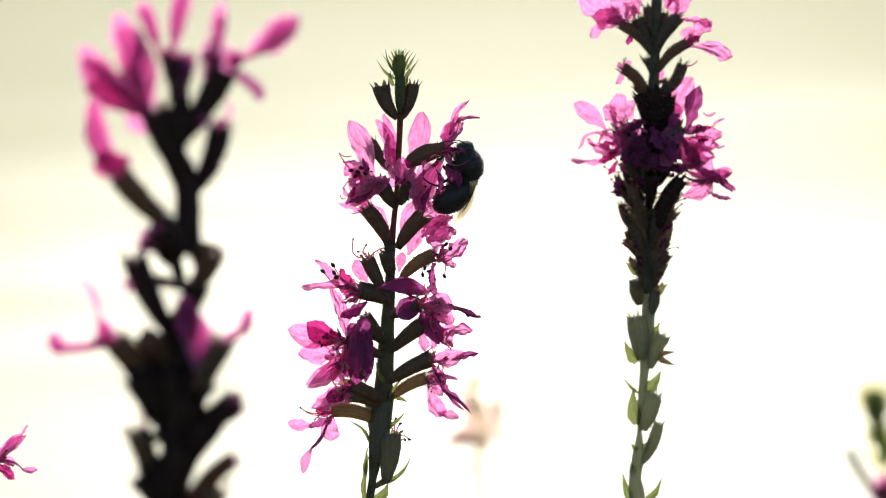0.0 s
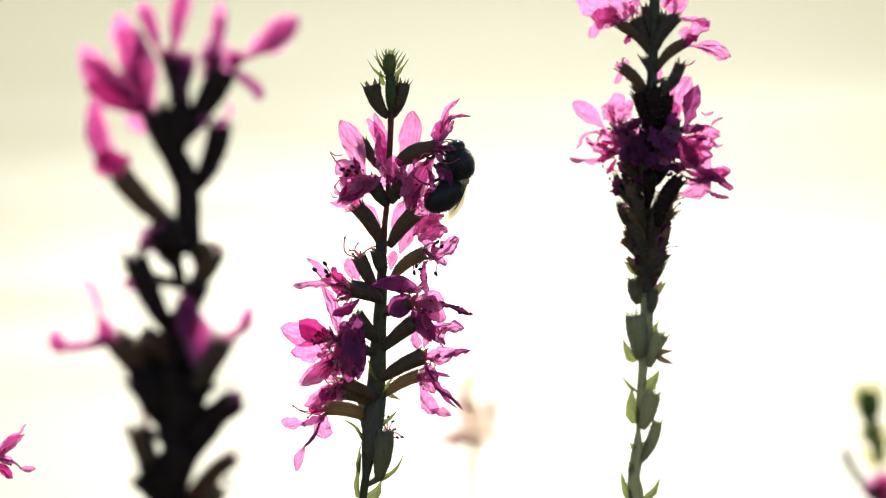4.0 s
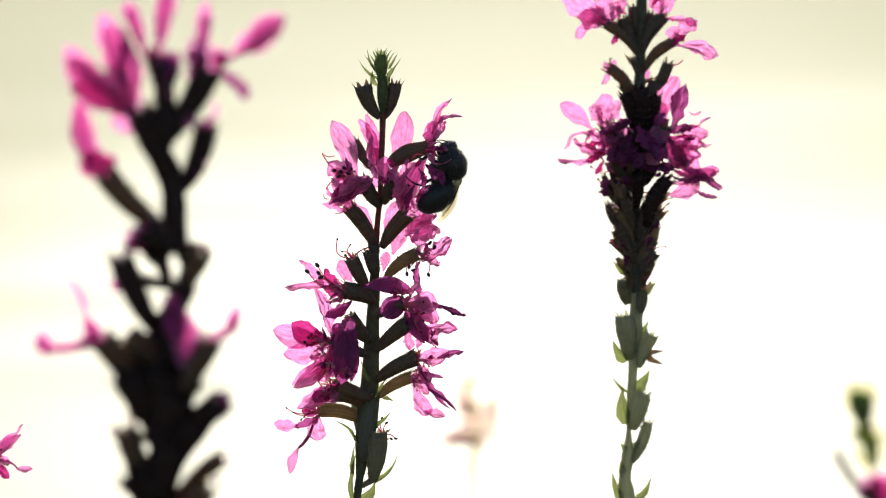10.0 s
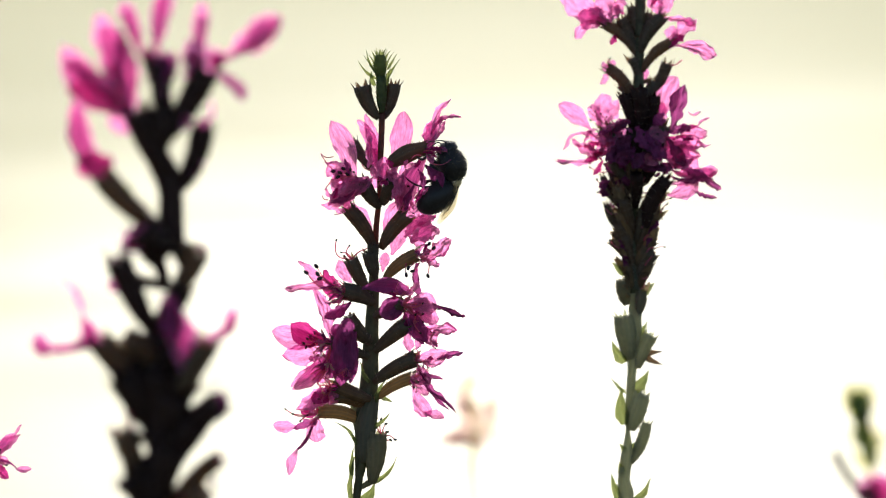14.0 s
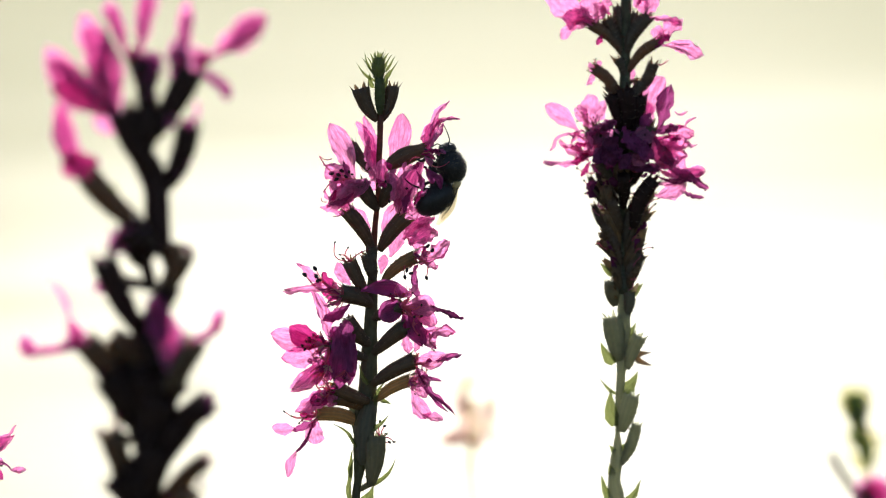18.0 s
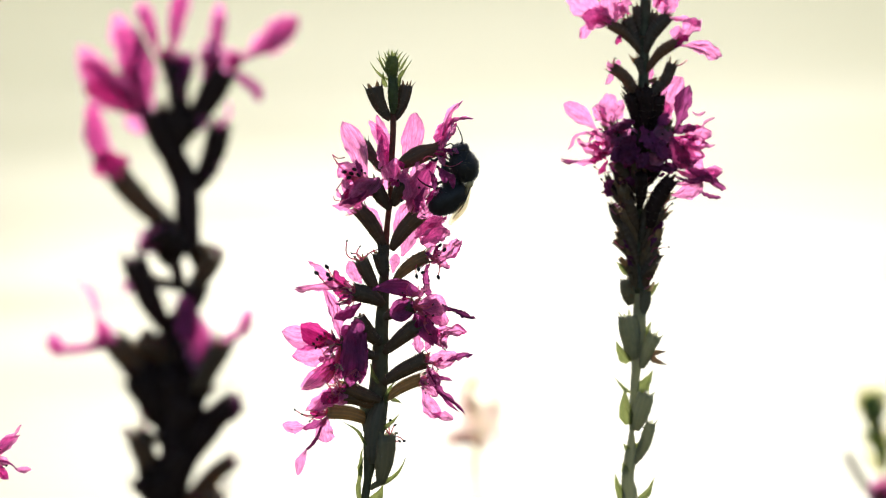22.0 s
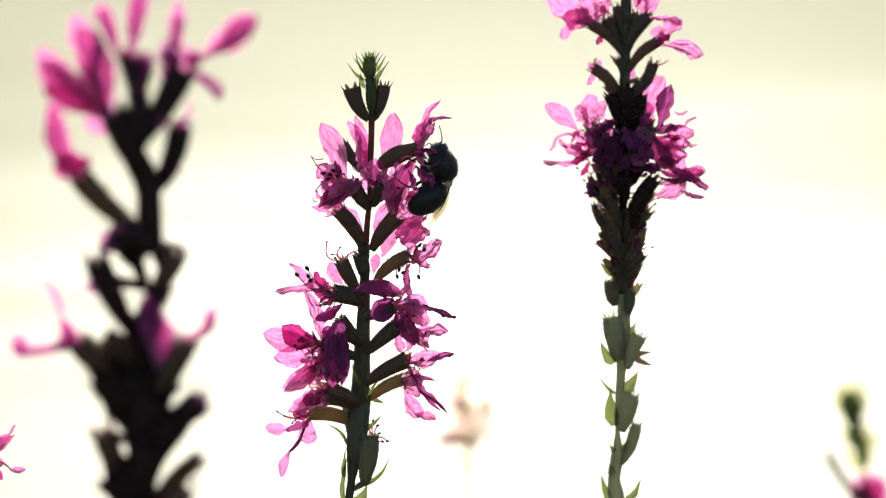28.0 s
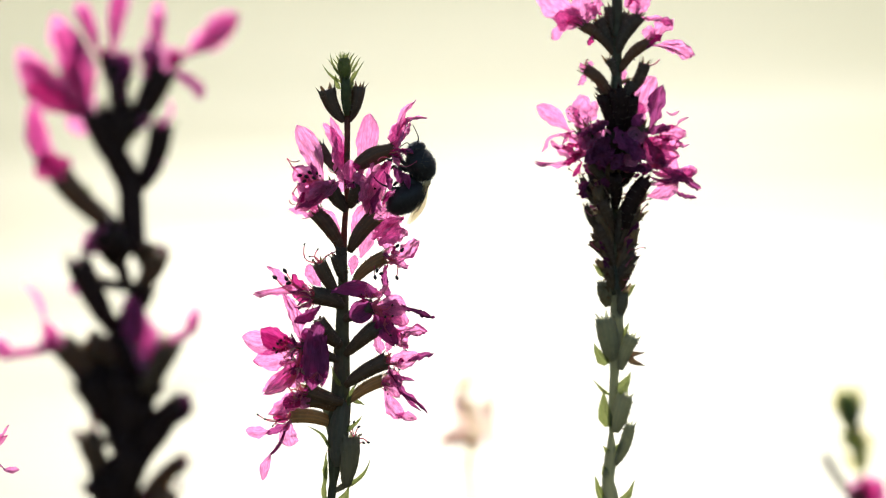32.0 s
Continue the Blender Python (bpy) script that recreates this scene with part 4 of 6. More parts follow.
    # withered flowers massed under the whorl, its shade put into their dark colours
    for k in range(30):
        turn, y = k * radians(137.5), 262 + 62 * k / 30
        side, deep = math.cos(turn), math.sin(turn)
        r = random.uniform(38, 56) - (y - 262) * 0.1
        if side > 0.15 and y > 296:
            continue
        P.petal(1146 + 24 * side, y + 10, 1146 + r * side, y + random.uniform(-14, 14), random.uniform(14, 26), 24 * deep, r * deep * 0.8, random.uniform(0, 40), random.uniform(-0.15, 0.15), None, random.choice((PETAL_OLD_SHADED, PETAL_OLD_SHADED, PETAL_SHADED)), wave=1.3)
    # blades before the stem, coloured dark for the shade in the whorl's heart
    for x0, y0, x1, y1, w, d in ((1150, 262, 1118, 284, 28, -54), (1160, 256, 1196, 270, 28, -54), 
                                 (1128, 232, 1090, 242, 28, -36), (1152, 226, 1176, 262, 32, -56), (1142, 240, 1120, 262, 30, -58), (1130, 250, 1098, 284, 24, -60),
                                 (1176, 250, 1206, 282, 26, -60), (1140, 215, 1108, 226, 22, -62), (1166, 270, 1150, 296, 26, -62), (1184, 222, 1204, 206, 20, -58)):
        P.petal(x0, y0, x1, y1, w, d, d - 14, random.uniform(10, 50), random.uniform(-0.1, 0.1), g, random.choice((PETAL_OLD_SHADED, PETAL_OLD_SHADED, PETAL_SHADED)), wave=1.5, layers=4)
    # dense pods below it
    for x0, y0, x1, y1, w, dd in ((1146, 340, 1110, 288, 30, -20), (1150, 345, 1140, 282, 34, -30), (1150, 350, 1156, 286, 26, -24), (1140, 372, 1092, 312, 26, -6), (1142, 392, 1118, 330, 30, -26),
                                  (1138, 412, 1098, 362, 24, -8), (1142, 430, 1120, 376, 28, -22), (1150, 440, 1186, 372, 26, -12), 
                                  (1140, 452, 1110, 410, 22, -8), (1144, 470, 1128, 420, 24, -20), (1150, 478, 1182, 428, 24, -10), (1142, 500, 1114, 458, 20, -6),
                                  (1150, 516, 1176, 466, 24, -10), (1146, 512, 1134, 470, 24, -18)):
        P.calyx(x0, y0 + 6, x1, y1, w * 0.74, 0, dd, random.choice((CALYX, CALYX_BROWN, CALYX_GOLD)), random.uniform(-0.14, 0.14), tooth=0.12, cone=random.uniform(0.4, 0.9), shut=random.uniform(0.2, 0.7))
    P.calyx(1152, 430, 1172, 360, 20, -6, -14, CALYX, 0.06, tooth=0.12)
    P.calyx(1158, 404, 1196, 340, 25, 8, 14, CALYX_BROWN, 0.06, tooth=0.12)
    P.calyx(1152, 436, 1192, 372, 24, 4, 0, CALYX_GOLD, 0.06, tooth=0.12)
    P.calyx(1150, 500, 1180, 448, 22, 0, -6, CALYX, 0.06, tooth=0.12)
    P.calyx(1142, 470, 1108, 424, 20, 6, 10, CALYX_BROWN, -0.06, tooth=0.12)
    for x0, y0, x1, y1, w in ((1188, 290, 1216, 304, 18), (1150, 297, 1208, 301, 19), (1104, 320, 1084, 330, 16), (1104, 346, 1090, 340, 14)):
        P.petal(x0, y0, x1, y1, w, -34, -40, 20, 0.05, None, PETAL_OLD_SHADED, wave=1.4, layers=2)
    # more pods in a spiral round the stem, with shrivelled flowers at their mouths
    for k in range(15):
        y1 = 292 + 130 * k / 15
        turn = k * radians(137.5)
        half = float(np.interp(y1, (290, 360, 430, 500), (52, 40, 31, 22)))
        side, deep = math.cos(turn), math.sin(turn)
        if side > 0.2 and y1 < 350 or y1 > 340 and abs(side) < 0.45:
            continue
        P.calyx(1148 + 8 * side, y1 + 58, 1147 + half * side, y1, random.uniform(19, 24), 8 * deep, half * deep, CALYX_DARK if y1 < 330 else random.choice((CALYX_BROWN, CALYX_GOLD)), random.uniform(-0.08, 0.08), tooth=0.1, cone=random.uniform(0.3, 0.7), shut=random.uniform(0.1, 0.6))
        if k % 2:
            a = random.uniform(-0.9, 0.9)
            P.petal(1147 + half * side * 0.9, y1 + 4, 1147 + half * side + 14 * side + 10 * a, y1 - random.uniform(0, 16), random.uniform(7, 13), half * deep, half * deep - 6, random.uniform(10, 60), random.uniform(-0.2, 0.2), None, random.choice((PETAL_OLD_SHADED, CALYX_BROWN, CALYX_GOLD)), wave=1.7)
    for x0, y0, x1, y1 in ((1100, 305, 1070, 296), (1096, 330, 1082, 318), (1108, 380, 1096, 366), (1120, 440, 1104, 426), (1194, 378, 1206, 362), (1182, 442, 1200, 438), (1096, 345, 1084, 340), (1190, 366, 1212, 352)):
        P.stamen(x0, y0, x1, y1, 0.1, -14, -16, None, 1.7, 4)
    for x0, y0, x1, y1, w, bend, m in ((1132, 486, 1106, 462, 14, 0.05, LEAF), (1158, 522, 1182, 500, 16, -0.05, LEAF), (1128, 642, 1104, 604, 20, 0.06, LEAF), (1164, 630, 1196, 622, 11, 0.05, CALYX),
                                       (1162, 632, 1197, 646, 12, -0.05, CALYX), (1144, 694, 1170, 656, 22, -0.06, LEAF), (1128, 752, 1119, 686, 26, 0.05, LEAF), (1120, 890, 1102, 836, 16, 0.06, LEAF),
                                       (1142, 890, 1172, 846, 14, -0.08, LEAF), (1128, 800, 1116, 784, 10, 0.0, LEAF), (1130, 696, 1102, 668, 7, 0.05, LEAF), (1156, 596, 1168, 568, 10, 0.0, LEAF),
                                       (1138, 800, 1154, 776, 16, 0.0, LEAF), (1124, 560, 1112, 570, 8, 0.0, LEAF), (1122, 840, 1116, 818, 14, 0.0, LEAF)):
        P.leaf(x0, y0, x1, y1, w, -6, -12, bend=bend, mat=m)
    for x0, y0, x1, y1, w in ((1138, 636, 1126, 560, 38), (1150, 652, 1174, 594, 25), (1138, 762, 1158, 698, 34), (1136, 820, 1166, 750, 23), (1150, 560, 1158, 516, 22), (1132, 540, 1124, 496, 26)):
        P.calyx(x0, y0, x1, y1, w, -4, -10, CALYX_OLIVE if y1 < 540 else CAPSULE_VEILED, random.uniform(-0.05, 0.05), tooth=0.16, shut=random.uniform(0.0, 0.4))
    # dry shreds and styles between the pods
    for k in range(44):
        y = 300 + 230 * (k + random.random()) / 44
        side = (-1) ** k
        half = float(np.interp(y, (300, 380, 460, 530), (40, 34, 22, 14)))
        x0 = 1147 + side * half * random.uniform(0.3, 0.9)
        x1, y1 = x0 + side * random.uniform(6, 18), y - random.uniform(2, 20)
        if k % 4 == 0:
            P.stamen(x0, y, x1, y1, random.uniform(-0.3, 0.3), -16, -22, None, 1.6, 3)
        else:
            P.petal(x0, y, x1, y1, random.uniform(5, 9), -18, -24, random.uniform(10, 60), random.uniform(-0.2, 0.2), None, random.choice((CALYX_GOLD, CALYX_BROWN, CALYX_GOLD, PETAL_OLD_SHADED)), wave=1.7)
    return P


# ---- the near plant, out of focus ----
def near_plant():
    P = Plant(0.77, 300, 3900, "near purple loosestrife spike with few open flowers, dark stem", 1.12, 1.3, 1.5, 0.45, 2.0)
    # stem and calyces here take the colour darkened for backlit shade
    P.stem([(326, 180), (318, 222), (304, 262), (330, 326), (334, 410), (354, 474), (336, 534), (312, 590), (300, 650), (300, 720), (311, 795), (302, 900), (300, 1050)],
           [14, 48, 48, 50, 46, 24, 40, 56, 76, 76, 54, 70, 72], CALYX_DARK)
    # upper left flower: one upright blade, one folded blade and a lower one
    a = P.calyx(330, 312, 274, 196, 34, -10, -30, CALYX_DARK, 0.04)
    P.petal(266, 206, 208, 26, 58, -20, -10, 10, -0.03, a, wave=0.7, peak=0.55, layers=2)
    # narrow dark blades lay the petals' shading over the pink
    P.petal(266, 204, 232, 64, 15, -34, -30, 30, 0.05, a, PETAL_SHADED, wave=0.8)
    P.petal(262, 200, 226, 110, 40, -30, -28, 30, 0.05, a, wave=0.8)
    P.petal(262, 206, 134, 90, 58, -40, -50, 15, 0.05, a, wave=0.8, peak=0.55, layers=2)
    P.petal(250, 192, 150, 108, 13, -52, -58, 30, 0.02, a, PETAL_SHADED, wave=0.8, peak=0.6)
    P.petal(254, 204, 152, 152, 44, -36, -38, 25, -0.06, a, wave=0.9, peak=0.6)
    P.petal(272, 236, 226, 200, 36, -30, -40, 25, 0.0, a, wave=0.9)
    # middle flower with two thin upright blades
    b = P.calyx(328, 250, 310, 112, 23, -20, -30, CALYX_DARK, 0.0, cone=0.2)
    P.petal(284, 104, 252, 2, 27, 10, 20, 12, 0.0, b, wave=0.5, peak=0.82, claw=0.25, layers=2)
    P.petal(304, 100, 328, -24, 31, -10, 0, 12, 0.0, b, wave=0.5, peak=0.75, claw=0.25, layers=2)
    P.petal(316, 144, 322, 92, 34, -40, -40, 20, 0.0, b, wave=1.0, layers=3)
    P.petal(326, 142, 338, 94, 24, -44, -50, 20, 0.0, b, PETAL_SHADED, wave=1.0, layers=2)
    P.petal(300, 128, 290, 84, 22, -30, -34, 25, 0.0, b, PETAL_DEEP, wave=1.0)
    P.calyx(312, 164, 293, 98, 13, -20, -26, CALYX_BROWN, 0.04)
    P.calyx(318, 170, 334, 104, 16, -24, -30, CALYX_DARK, -0.04)
    # upper right flower: a pale blade above, a long blade to the side, a glowing mouth
    c = P.calyx(316, 252, 397, 124, 32, -20, -30, CALYX_DARK, -0.03)
    P.petal(382, 118, 387, 2, 24, -10, -4, 12, 0.0, c, wave=0.5, peak=0.7, claw=0.4, layers=2)
    P.petal(390, 132, 366, 72, 38, -30, -34, 20, 0.0, c, wave=0.9, layers=3)
    P.petal(396, 126, 424, 90, 40, -34, -38, 20, 0.0, c, wave=0.9)
    P.petal(402, 122, 424, 98, 24, -40, -44, 20, 0.0, c, PETAL_DEEP, wave=0.9)
    P.petal(418, 112, 524, 28, 40, -30, -36, 18, -0.03, c, wave=0.8, peak=0.76, claw=0.12, layers=2)
    P.petal(462, 92, 510, 52, 16, -40, -44, 18, -0.03, c, wave=0.8, peak=0.6, layers=2)
    P.petal(404, 126, 464, 172, 19, -30, -36, 30, 0.10, c, PETAL_SHADED, wave=0.8, peak=0.8, claw=0.5)
    o = P.calyx(344, 340, 390, 226, 28, 0, -10, CALYX_DARK, -0.06)
    P.petal(394, 226, 404, 176, 7, -12, -14, 25, -0.15, o, wave=0.8, claw=0.6)
    P.petal(372, 266, 390, 296, 9, -12, -14, 25, 0.1, o, wave=0.8)
    P.petal(378, 250, 398, 242, 14, -14, -18, 25, 0.1, o, PETAL_OLD_SHADED, wave=1.6)
    P.petal(362, 300, 380, 310, 12, -14, -18, 25, 0.1, o, PETAL_OLD_SHADED, wave=1.6)
    P.petal(386, 236, 400, 210, 12, -14, -18, 25, 0.1, o, PETAL_SHADED, wave=1.6)
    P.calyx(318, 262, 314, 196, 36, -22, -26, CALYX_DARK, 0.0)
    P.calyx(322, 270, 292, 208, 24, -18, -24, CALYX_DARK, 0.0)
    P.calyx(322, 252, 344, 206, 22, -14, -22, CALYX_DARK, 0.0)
    for x0, y0, x1, y1, w in ((324, 190, 312, 140, 22), (376, 150, 370, 108, 22), (322, 150, 306, 104, 28), (350, 232, 368, 206, 22)):
        P.petal(x0, y0, x1, y1, w, -34, -40, random.uniform(10, 40), 0.05, None, PETAL, wave=1.1, layers=3)
    # the flower on its own long calyx
    d = P.calyx(312, 402, 212, 310, 29, -16, -40, CALYX_BROWN, 0.06)
    P.petal(204, 306, 160, 176, 38, -40, -40, 12, 0.07, d, wave=0.6, peak=0.45, layers=2)
    P.petal(214, 316, 172, 276, 46, -48, -52, 15, -0.05, d, PETAL_DEEP, wave=0.8)
    P.petal(208, 304, 222, 274, 28, -44, -46, 25, 0.0, d, PETAL_DEEP, wave=0.8)
    P.leaf(262, 346, 254, 320, 14, -20, -24)
    # withered flower at the bend
    e = P.calyx(328, 448, 276, 402, 40, -16, -40, CALYX_DARK)
    P.petal(286, 398, 254, 442, 40, -44, -50, 20, 0.0, e, wave=0.9, layers=3)
    P.petal(292, 392, 300, 422, 26, -46, -50, 25, 0.0, e, wave=0.9, layers=3)
    P.petal(268, 424, 246, 446, 16, -46, -50, 25, 0.0, e, wave=0.9)
    f = P.calyx(300, 588, 238, 460, 31, -16, -40, CALYX_DARK, 0.03)
    P.petal(240, 484, 228, 518, 26, -40, -44, 20, 0.0, f, wave=0.8)
    P.calyx(326, 516, 304, 438, 18, -10, -14, CALYX_DARK, 0.02)
    P.calyx(330, 510, 266, 494, 15, -10, -14, CALYX_DARK, 0.0)
    P.calyx(302, 470, 284, 434, 20, -12, -20, CALYX_DARK, 0.0)
    P.calyx(338, 522, 382, 446, 26, -14, -30, CALYX_BROWN, -0.03)
    P.calyx(350, 462, 366, 436, 15, -10, -30, CALYX_BROWN)
    P.calyx(330, 560, 352, 506, 28, -14, -30, CALYX_DARK)
    P.calyx(318, 596, 334, 530, 22, -18, -26, CALYX_DARK)
    # spreading old flower with straps to one side
    g = P.calyx(286, 676, 204, 602, 31, -16, -44, CALYX_BROWN, 0.06)
    P.petal(206, 606, 172, 580, 36, -46, -50, 20, 0.0, g, wave=0.9, layers=2)
    P.petal(202, 612, 158, 606, 17, -54, -56, 20, 0.0, g, PETAL_SHADED, wave=0.9)
    P.petal(200, 604, 176, 560, 22, -46, -50, 20, 0.05, g, wave=0.9)
    P.petal(182, 610, 104, 620, 17, -46, -50, 20, 0.0, g, wave=0.6, claw=0.7, layers=2)
    P.petal(110, 628, 92, 586, 30, -48, -52, 20, 0.0, g, wave=0.6, claw=0.5, peak=0.5, layers=2)
    P.petal(176, 574, 138, 494, 13, -46, -54, 30, -0.12, g, wave=0.6, claw=0.5)
    # hanging blade before the stem and the strap behind it
    h = P.calyx(340, 706, 394, 606, 32, -20, -44, CALYX_BROWN)
    P.petal(322, 530, 360, 664, 46, -60, -70, 12, 0.06, h, wave=0.5, peak=0.52, claw=0.5, layers=2)
    # dark blade laid over the hanging one for its shaded upper half
    P.petal(326, 526, 338, 606, 36, -76, -80, 20, 0.0, h, PETAL_SHADED, wave=0.7, claw=0.5, layers=2)
    P.calyx(346, 690, 392, 612, 22, -56, -66, CALYX_BROWN)
    P.petal(386, 606, 446, 576, 17, -44, -48, 25, -0.05, h, wave=0.6, claw=0.7, layers=2)
    P.petal(434, 588, 444, 542, 22, -46, -50, 25, 0.05, h, wave=0.7, claw=0.6, peak=0.35, layers=2)
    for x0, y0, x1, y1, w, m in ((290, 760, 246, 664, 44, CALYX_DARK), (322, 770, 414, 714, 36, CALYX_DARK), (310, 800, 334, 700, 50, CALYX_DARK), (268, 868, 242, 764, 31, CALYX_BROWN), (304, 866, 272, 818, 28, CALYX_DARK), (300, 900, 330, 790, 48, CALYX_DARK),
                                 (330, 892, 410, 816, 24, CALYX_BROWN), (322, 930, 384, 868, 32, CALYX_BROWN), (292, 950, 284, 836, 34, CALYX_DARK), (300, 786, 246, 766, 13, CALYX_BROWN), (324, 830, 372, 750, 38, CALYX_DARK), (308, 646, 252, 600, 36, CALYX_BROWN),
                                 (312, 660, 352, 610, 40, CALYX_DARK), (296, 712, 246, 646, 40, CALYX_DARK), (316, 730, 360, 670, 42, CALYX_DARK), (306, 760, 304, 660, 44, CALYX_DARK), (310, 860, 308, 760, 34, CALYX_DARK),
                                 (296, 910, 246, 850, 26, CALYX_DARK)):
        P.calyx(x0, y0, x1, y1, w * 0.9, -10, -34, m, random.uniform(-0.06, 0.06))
    # shrivelled remains at the mouths
    for x0, y0, x1, y1, w in ((410, 716, 430, 720, 22), (412, 712, 424, 698, 16), (404, 730, 418, 742, 14), (408, 818, 420, 808, 13), (236, 662, 226, 650, 12), (234, 766, 224, 756, 10), (382, 446, 388, 434, 12), (236, 460, 228, 452, 12), (400, 860, 408, 848, 10)):
        P.petal(x0, y0, x1, y1, w, -40, -46, random.uniform(10, 40), 0.05, None, PETAL_OLD_SHADED, wave=1.2, layers=2)
    # dry bracts and old styles along the spike
    for k in range(34):
        y = 600 + 300 * (k + random.random()) / 34
        side = random.choice((-1, 1))
        half = float(np.interp(y, (600, 700, 900), (36, 54, 54)))
        x0 = 302 + side * half * 0.7
        x1, y1 = x0 + side * random.uniform(8, 22), y - random.uniform(6, 30)
        if k % 3:
            P.leaf(x0, y, x1, y1, random.uniform(7, 12), -20, -30, bend=random.uniform(-0.1, 0.1), mat=random.choice((CALYX_GOLD, CALYX_BROWN, CALYX_DARK, PETAL_OLD_SHADED)))
        else:
            P.petal(x0, y, x1, y1, random.uniform(7, 12), -24, -34, random.uniform(10, 50), random.uniform(-0.1, 0.1), None, random.choice((PETAL_OLD_SHADED, PETAL_DEEP)), wave=1.6)
    return P


# ---- a budding plant farther off, a flower at the edge, a far plant ----
def budding_plant():
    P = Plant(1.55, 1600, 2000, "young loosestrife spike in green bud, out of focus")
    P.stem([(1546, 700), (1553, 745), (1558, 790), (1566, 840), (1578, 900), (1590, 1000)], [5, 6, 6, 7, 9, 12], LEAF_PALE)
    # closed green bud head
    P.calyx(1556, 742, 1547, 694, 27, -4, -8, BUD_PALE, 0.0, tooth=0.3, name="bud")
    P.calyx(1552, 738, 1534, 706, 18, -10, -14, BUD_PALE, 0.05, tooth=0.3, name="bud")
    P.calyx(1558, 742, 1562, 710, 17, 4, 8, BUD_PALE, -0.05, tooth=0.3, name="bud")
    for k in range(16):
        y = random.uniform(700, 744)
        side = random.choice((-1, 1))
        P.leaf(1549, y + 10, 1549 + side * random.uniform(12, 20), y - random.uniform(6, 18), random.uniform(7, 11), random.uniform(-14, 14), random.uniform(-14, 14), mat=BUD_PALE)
    # pale bracts along the stem, the blurred cream halo put into their colour
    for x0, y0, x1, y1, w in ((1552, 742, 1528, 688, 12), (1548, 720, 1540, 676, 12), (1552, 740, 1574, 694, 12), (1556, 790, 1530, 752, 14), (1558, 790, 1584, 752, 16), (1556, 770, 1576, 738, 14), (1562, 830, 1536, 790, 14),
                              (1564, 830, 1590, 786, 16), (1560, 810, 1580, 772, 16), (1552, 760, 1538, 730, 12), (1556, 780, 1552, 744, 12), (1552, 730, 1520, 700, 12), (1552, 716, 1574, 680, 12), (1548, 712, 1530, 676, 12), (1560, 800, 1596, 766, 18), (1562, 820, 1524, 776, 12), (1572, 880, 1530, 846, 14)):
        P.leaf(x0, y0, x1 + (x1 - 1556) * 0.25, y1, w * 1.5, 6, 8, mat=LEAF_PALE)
    # pale ruff added for the head's cream halo, loose pale flowers on one side
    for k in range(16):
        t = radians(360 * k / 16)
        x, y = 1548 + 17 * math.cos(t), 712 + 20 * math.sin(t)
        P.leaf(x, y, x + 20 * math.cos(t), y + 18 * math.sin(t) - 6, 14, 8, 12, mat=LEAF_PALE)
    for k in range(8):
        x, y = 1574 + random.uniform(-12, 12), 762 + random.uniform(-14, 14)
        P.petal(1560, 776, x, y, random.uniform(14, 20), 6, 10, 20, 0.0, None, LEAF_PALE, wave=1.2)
    P.calyx(1558, 794, 1540, 760, 18, -4, -10, BUD_PALE, 0.0, name="bud")
    P.calyx(1558, 770, 1556, 740, 20, -4, -10, LEAF, 0.0, name="bud")
    P.calyx(1566, 824, 1564, 780, 26, -6, -10, BUD_PALE, 0.0, name="bud")
    P.calyx(1566, 890, 1504, 800, 14, -4, -10, CALYX_BROWN, 0.05, tooth=0.08)
    P.calyx(1574, 900, 1556, 862, 20, -6, -12, CALYX_BROWN)
    P.petal(1574, 900, 1544, 858, 24, -18, -20, 20, 0.0, None, PETAL_SHADED)
    P.petal(1578, 904, 1562, 852, 22, -20, -22, 20, 0.0, None, PETAL_SHADED)
    for x, y, w in ((1600, 850, 40), (1556, 848, 34), (1540, 866, 24), (1610, 880, 40), (1590, 842, 40), (1572, 846, 24)):
        P.petal(1576, 900, x, y - 6, w * 1.15, -14, -18, 15)
    return P


def edge_plant():
    P = Plant(1.035, -120, 2755, "loosestrife plant with one spreading pink flower")
    P.stem([(-80, 500), (-84, 650), (-88, 800), (-92, 950), (-98, 1100)], [10, 14, 18, 20, 22], STEM_GREEN)
    c = P.calyx(-86, 850, -14, 818, 30, -6, -18)
    P.petal(-8, 820, 42, 768, 24, -18, -20, 12, 0.04, c, wave=0.9, peak=0.45, layers=2)
    P.petal(34, 776, 48, 752, 6, -20, -20, 20, 0.0, c)
    P.petal(-4, 810, 26, 820, 17, -20, -22, 25, 0.0, c, wave=1.4)
    P.petal(4, 816, 44, 831, 5, -20, -22, 20, 0.1, c, PETAL_SHADED, claw=0.8)
    P.petal(38, 832, 66, 833, 13, -20, -22, 25, 0.0, c, wave=1.0, peak=0.6, layers=2)
    P.petal(-10, 818, 26, 846, 20, -22, -24, 20, 0.0, c, PETAL_DEEP, wave=1.3)
    P.petal(-12, 812, -50, 780, 34, -18, -22, 20, 0.0, c)
    P.petal(-12, 822, -46, 856, 34, -18, -22, 20, 0.0, c)
    P.tuft(-6, 816, 30, 5, c, -20, (-40, 50), 4)
    return P


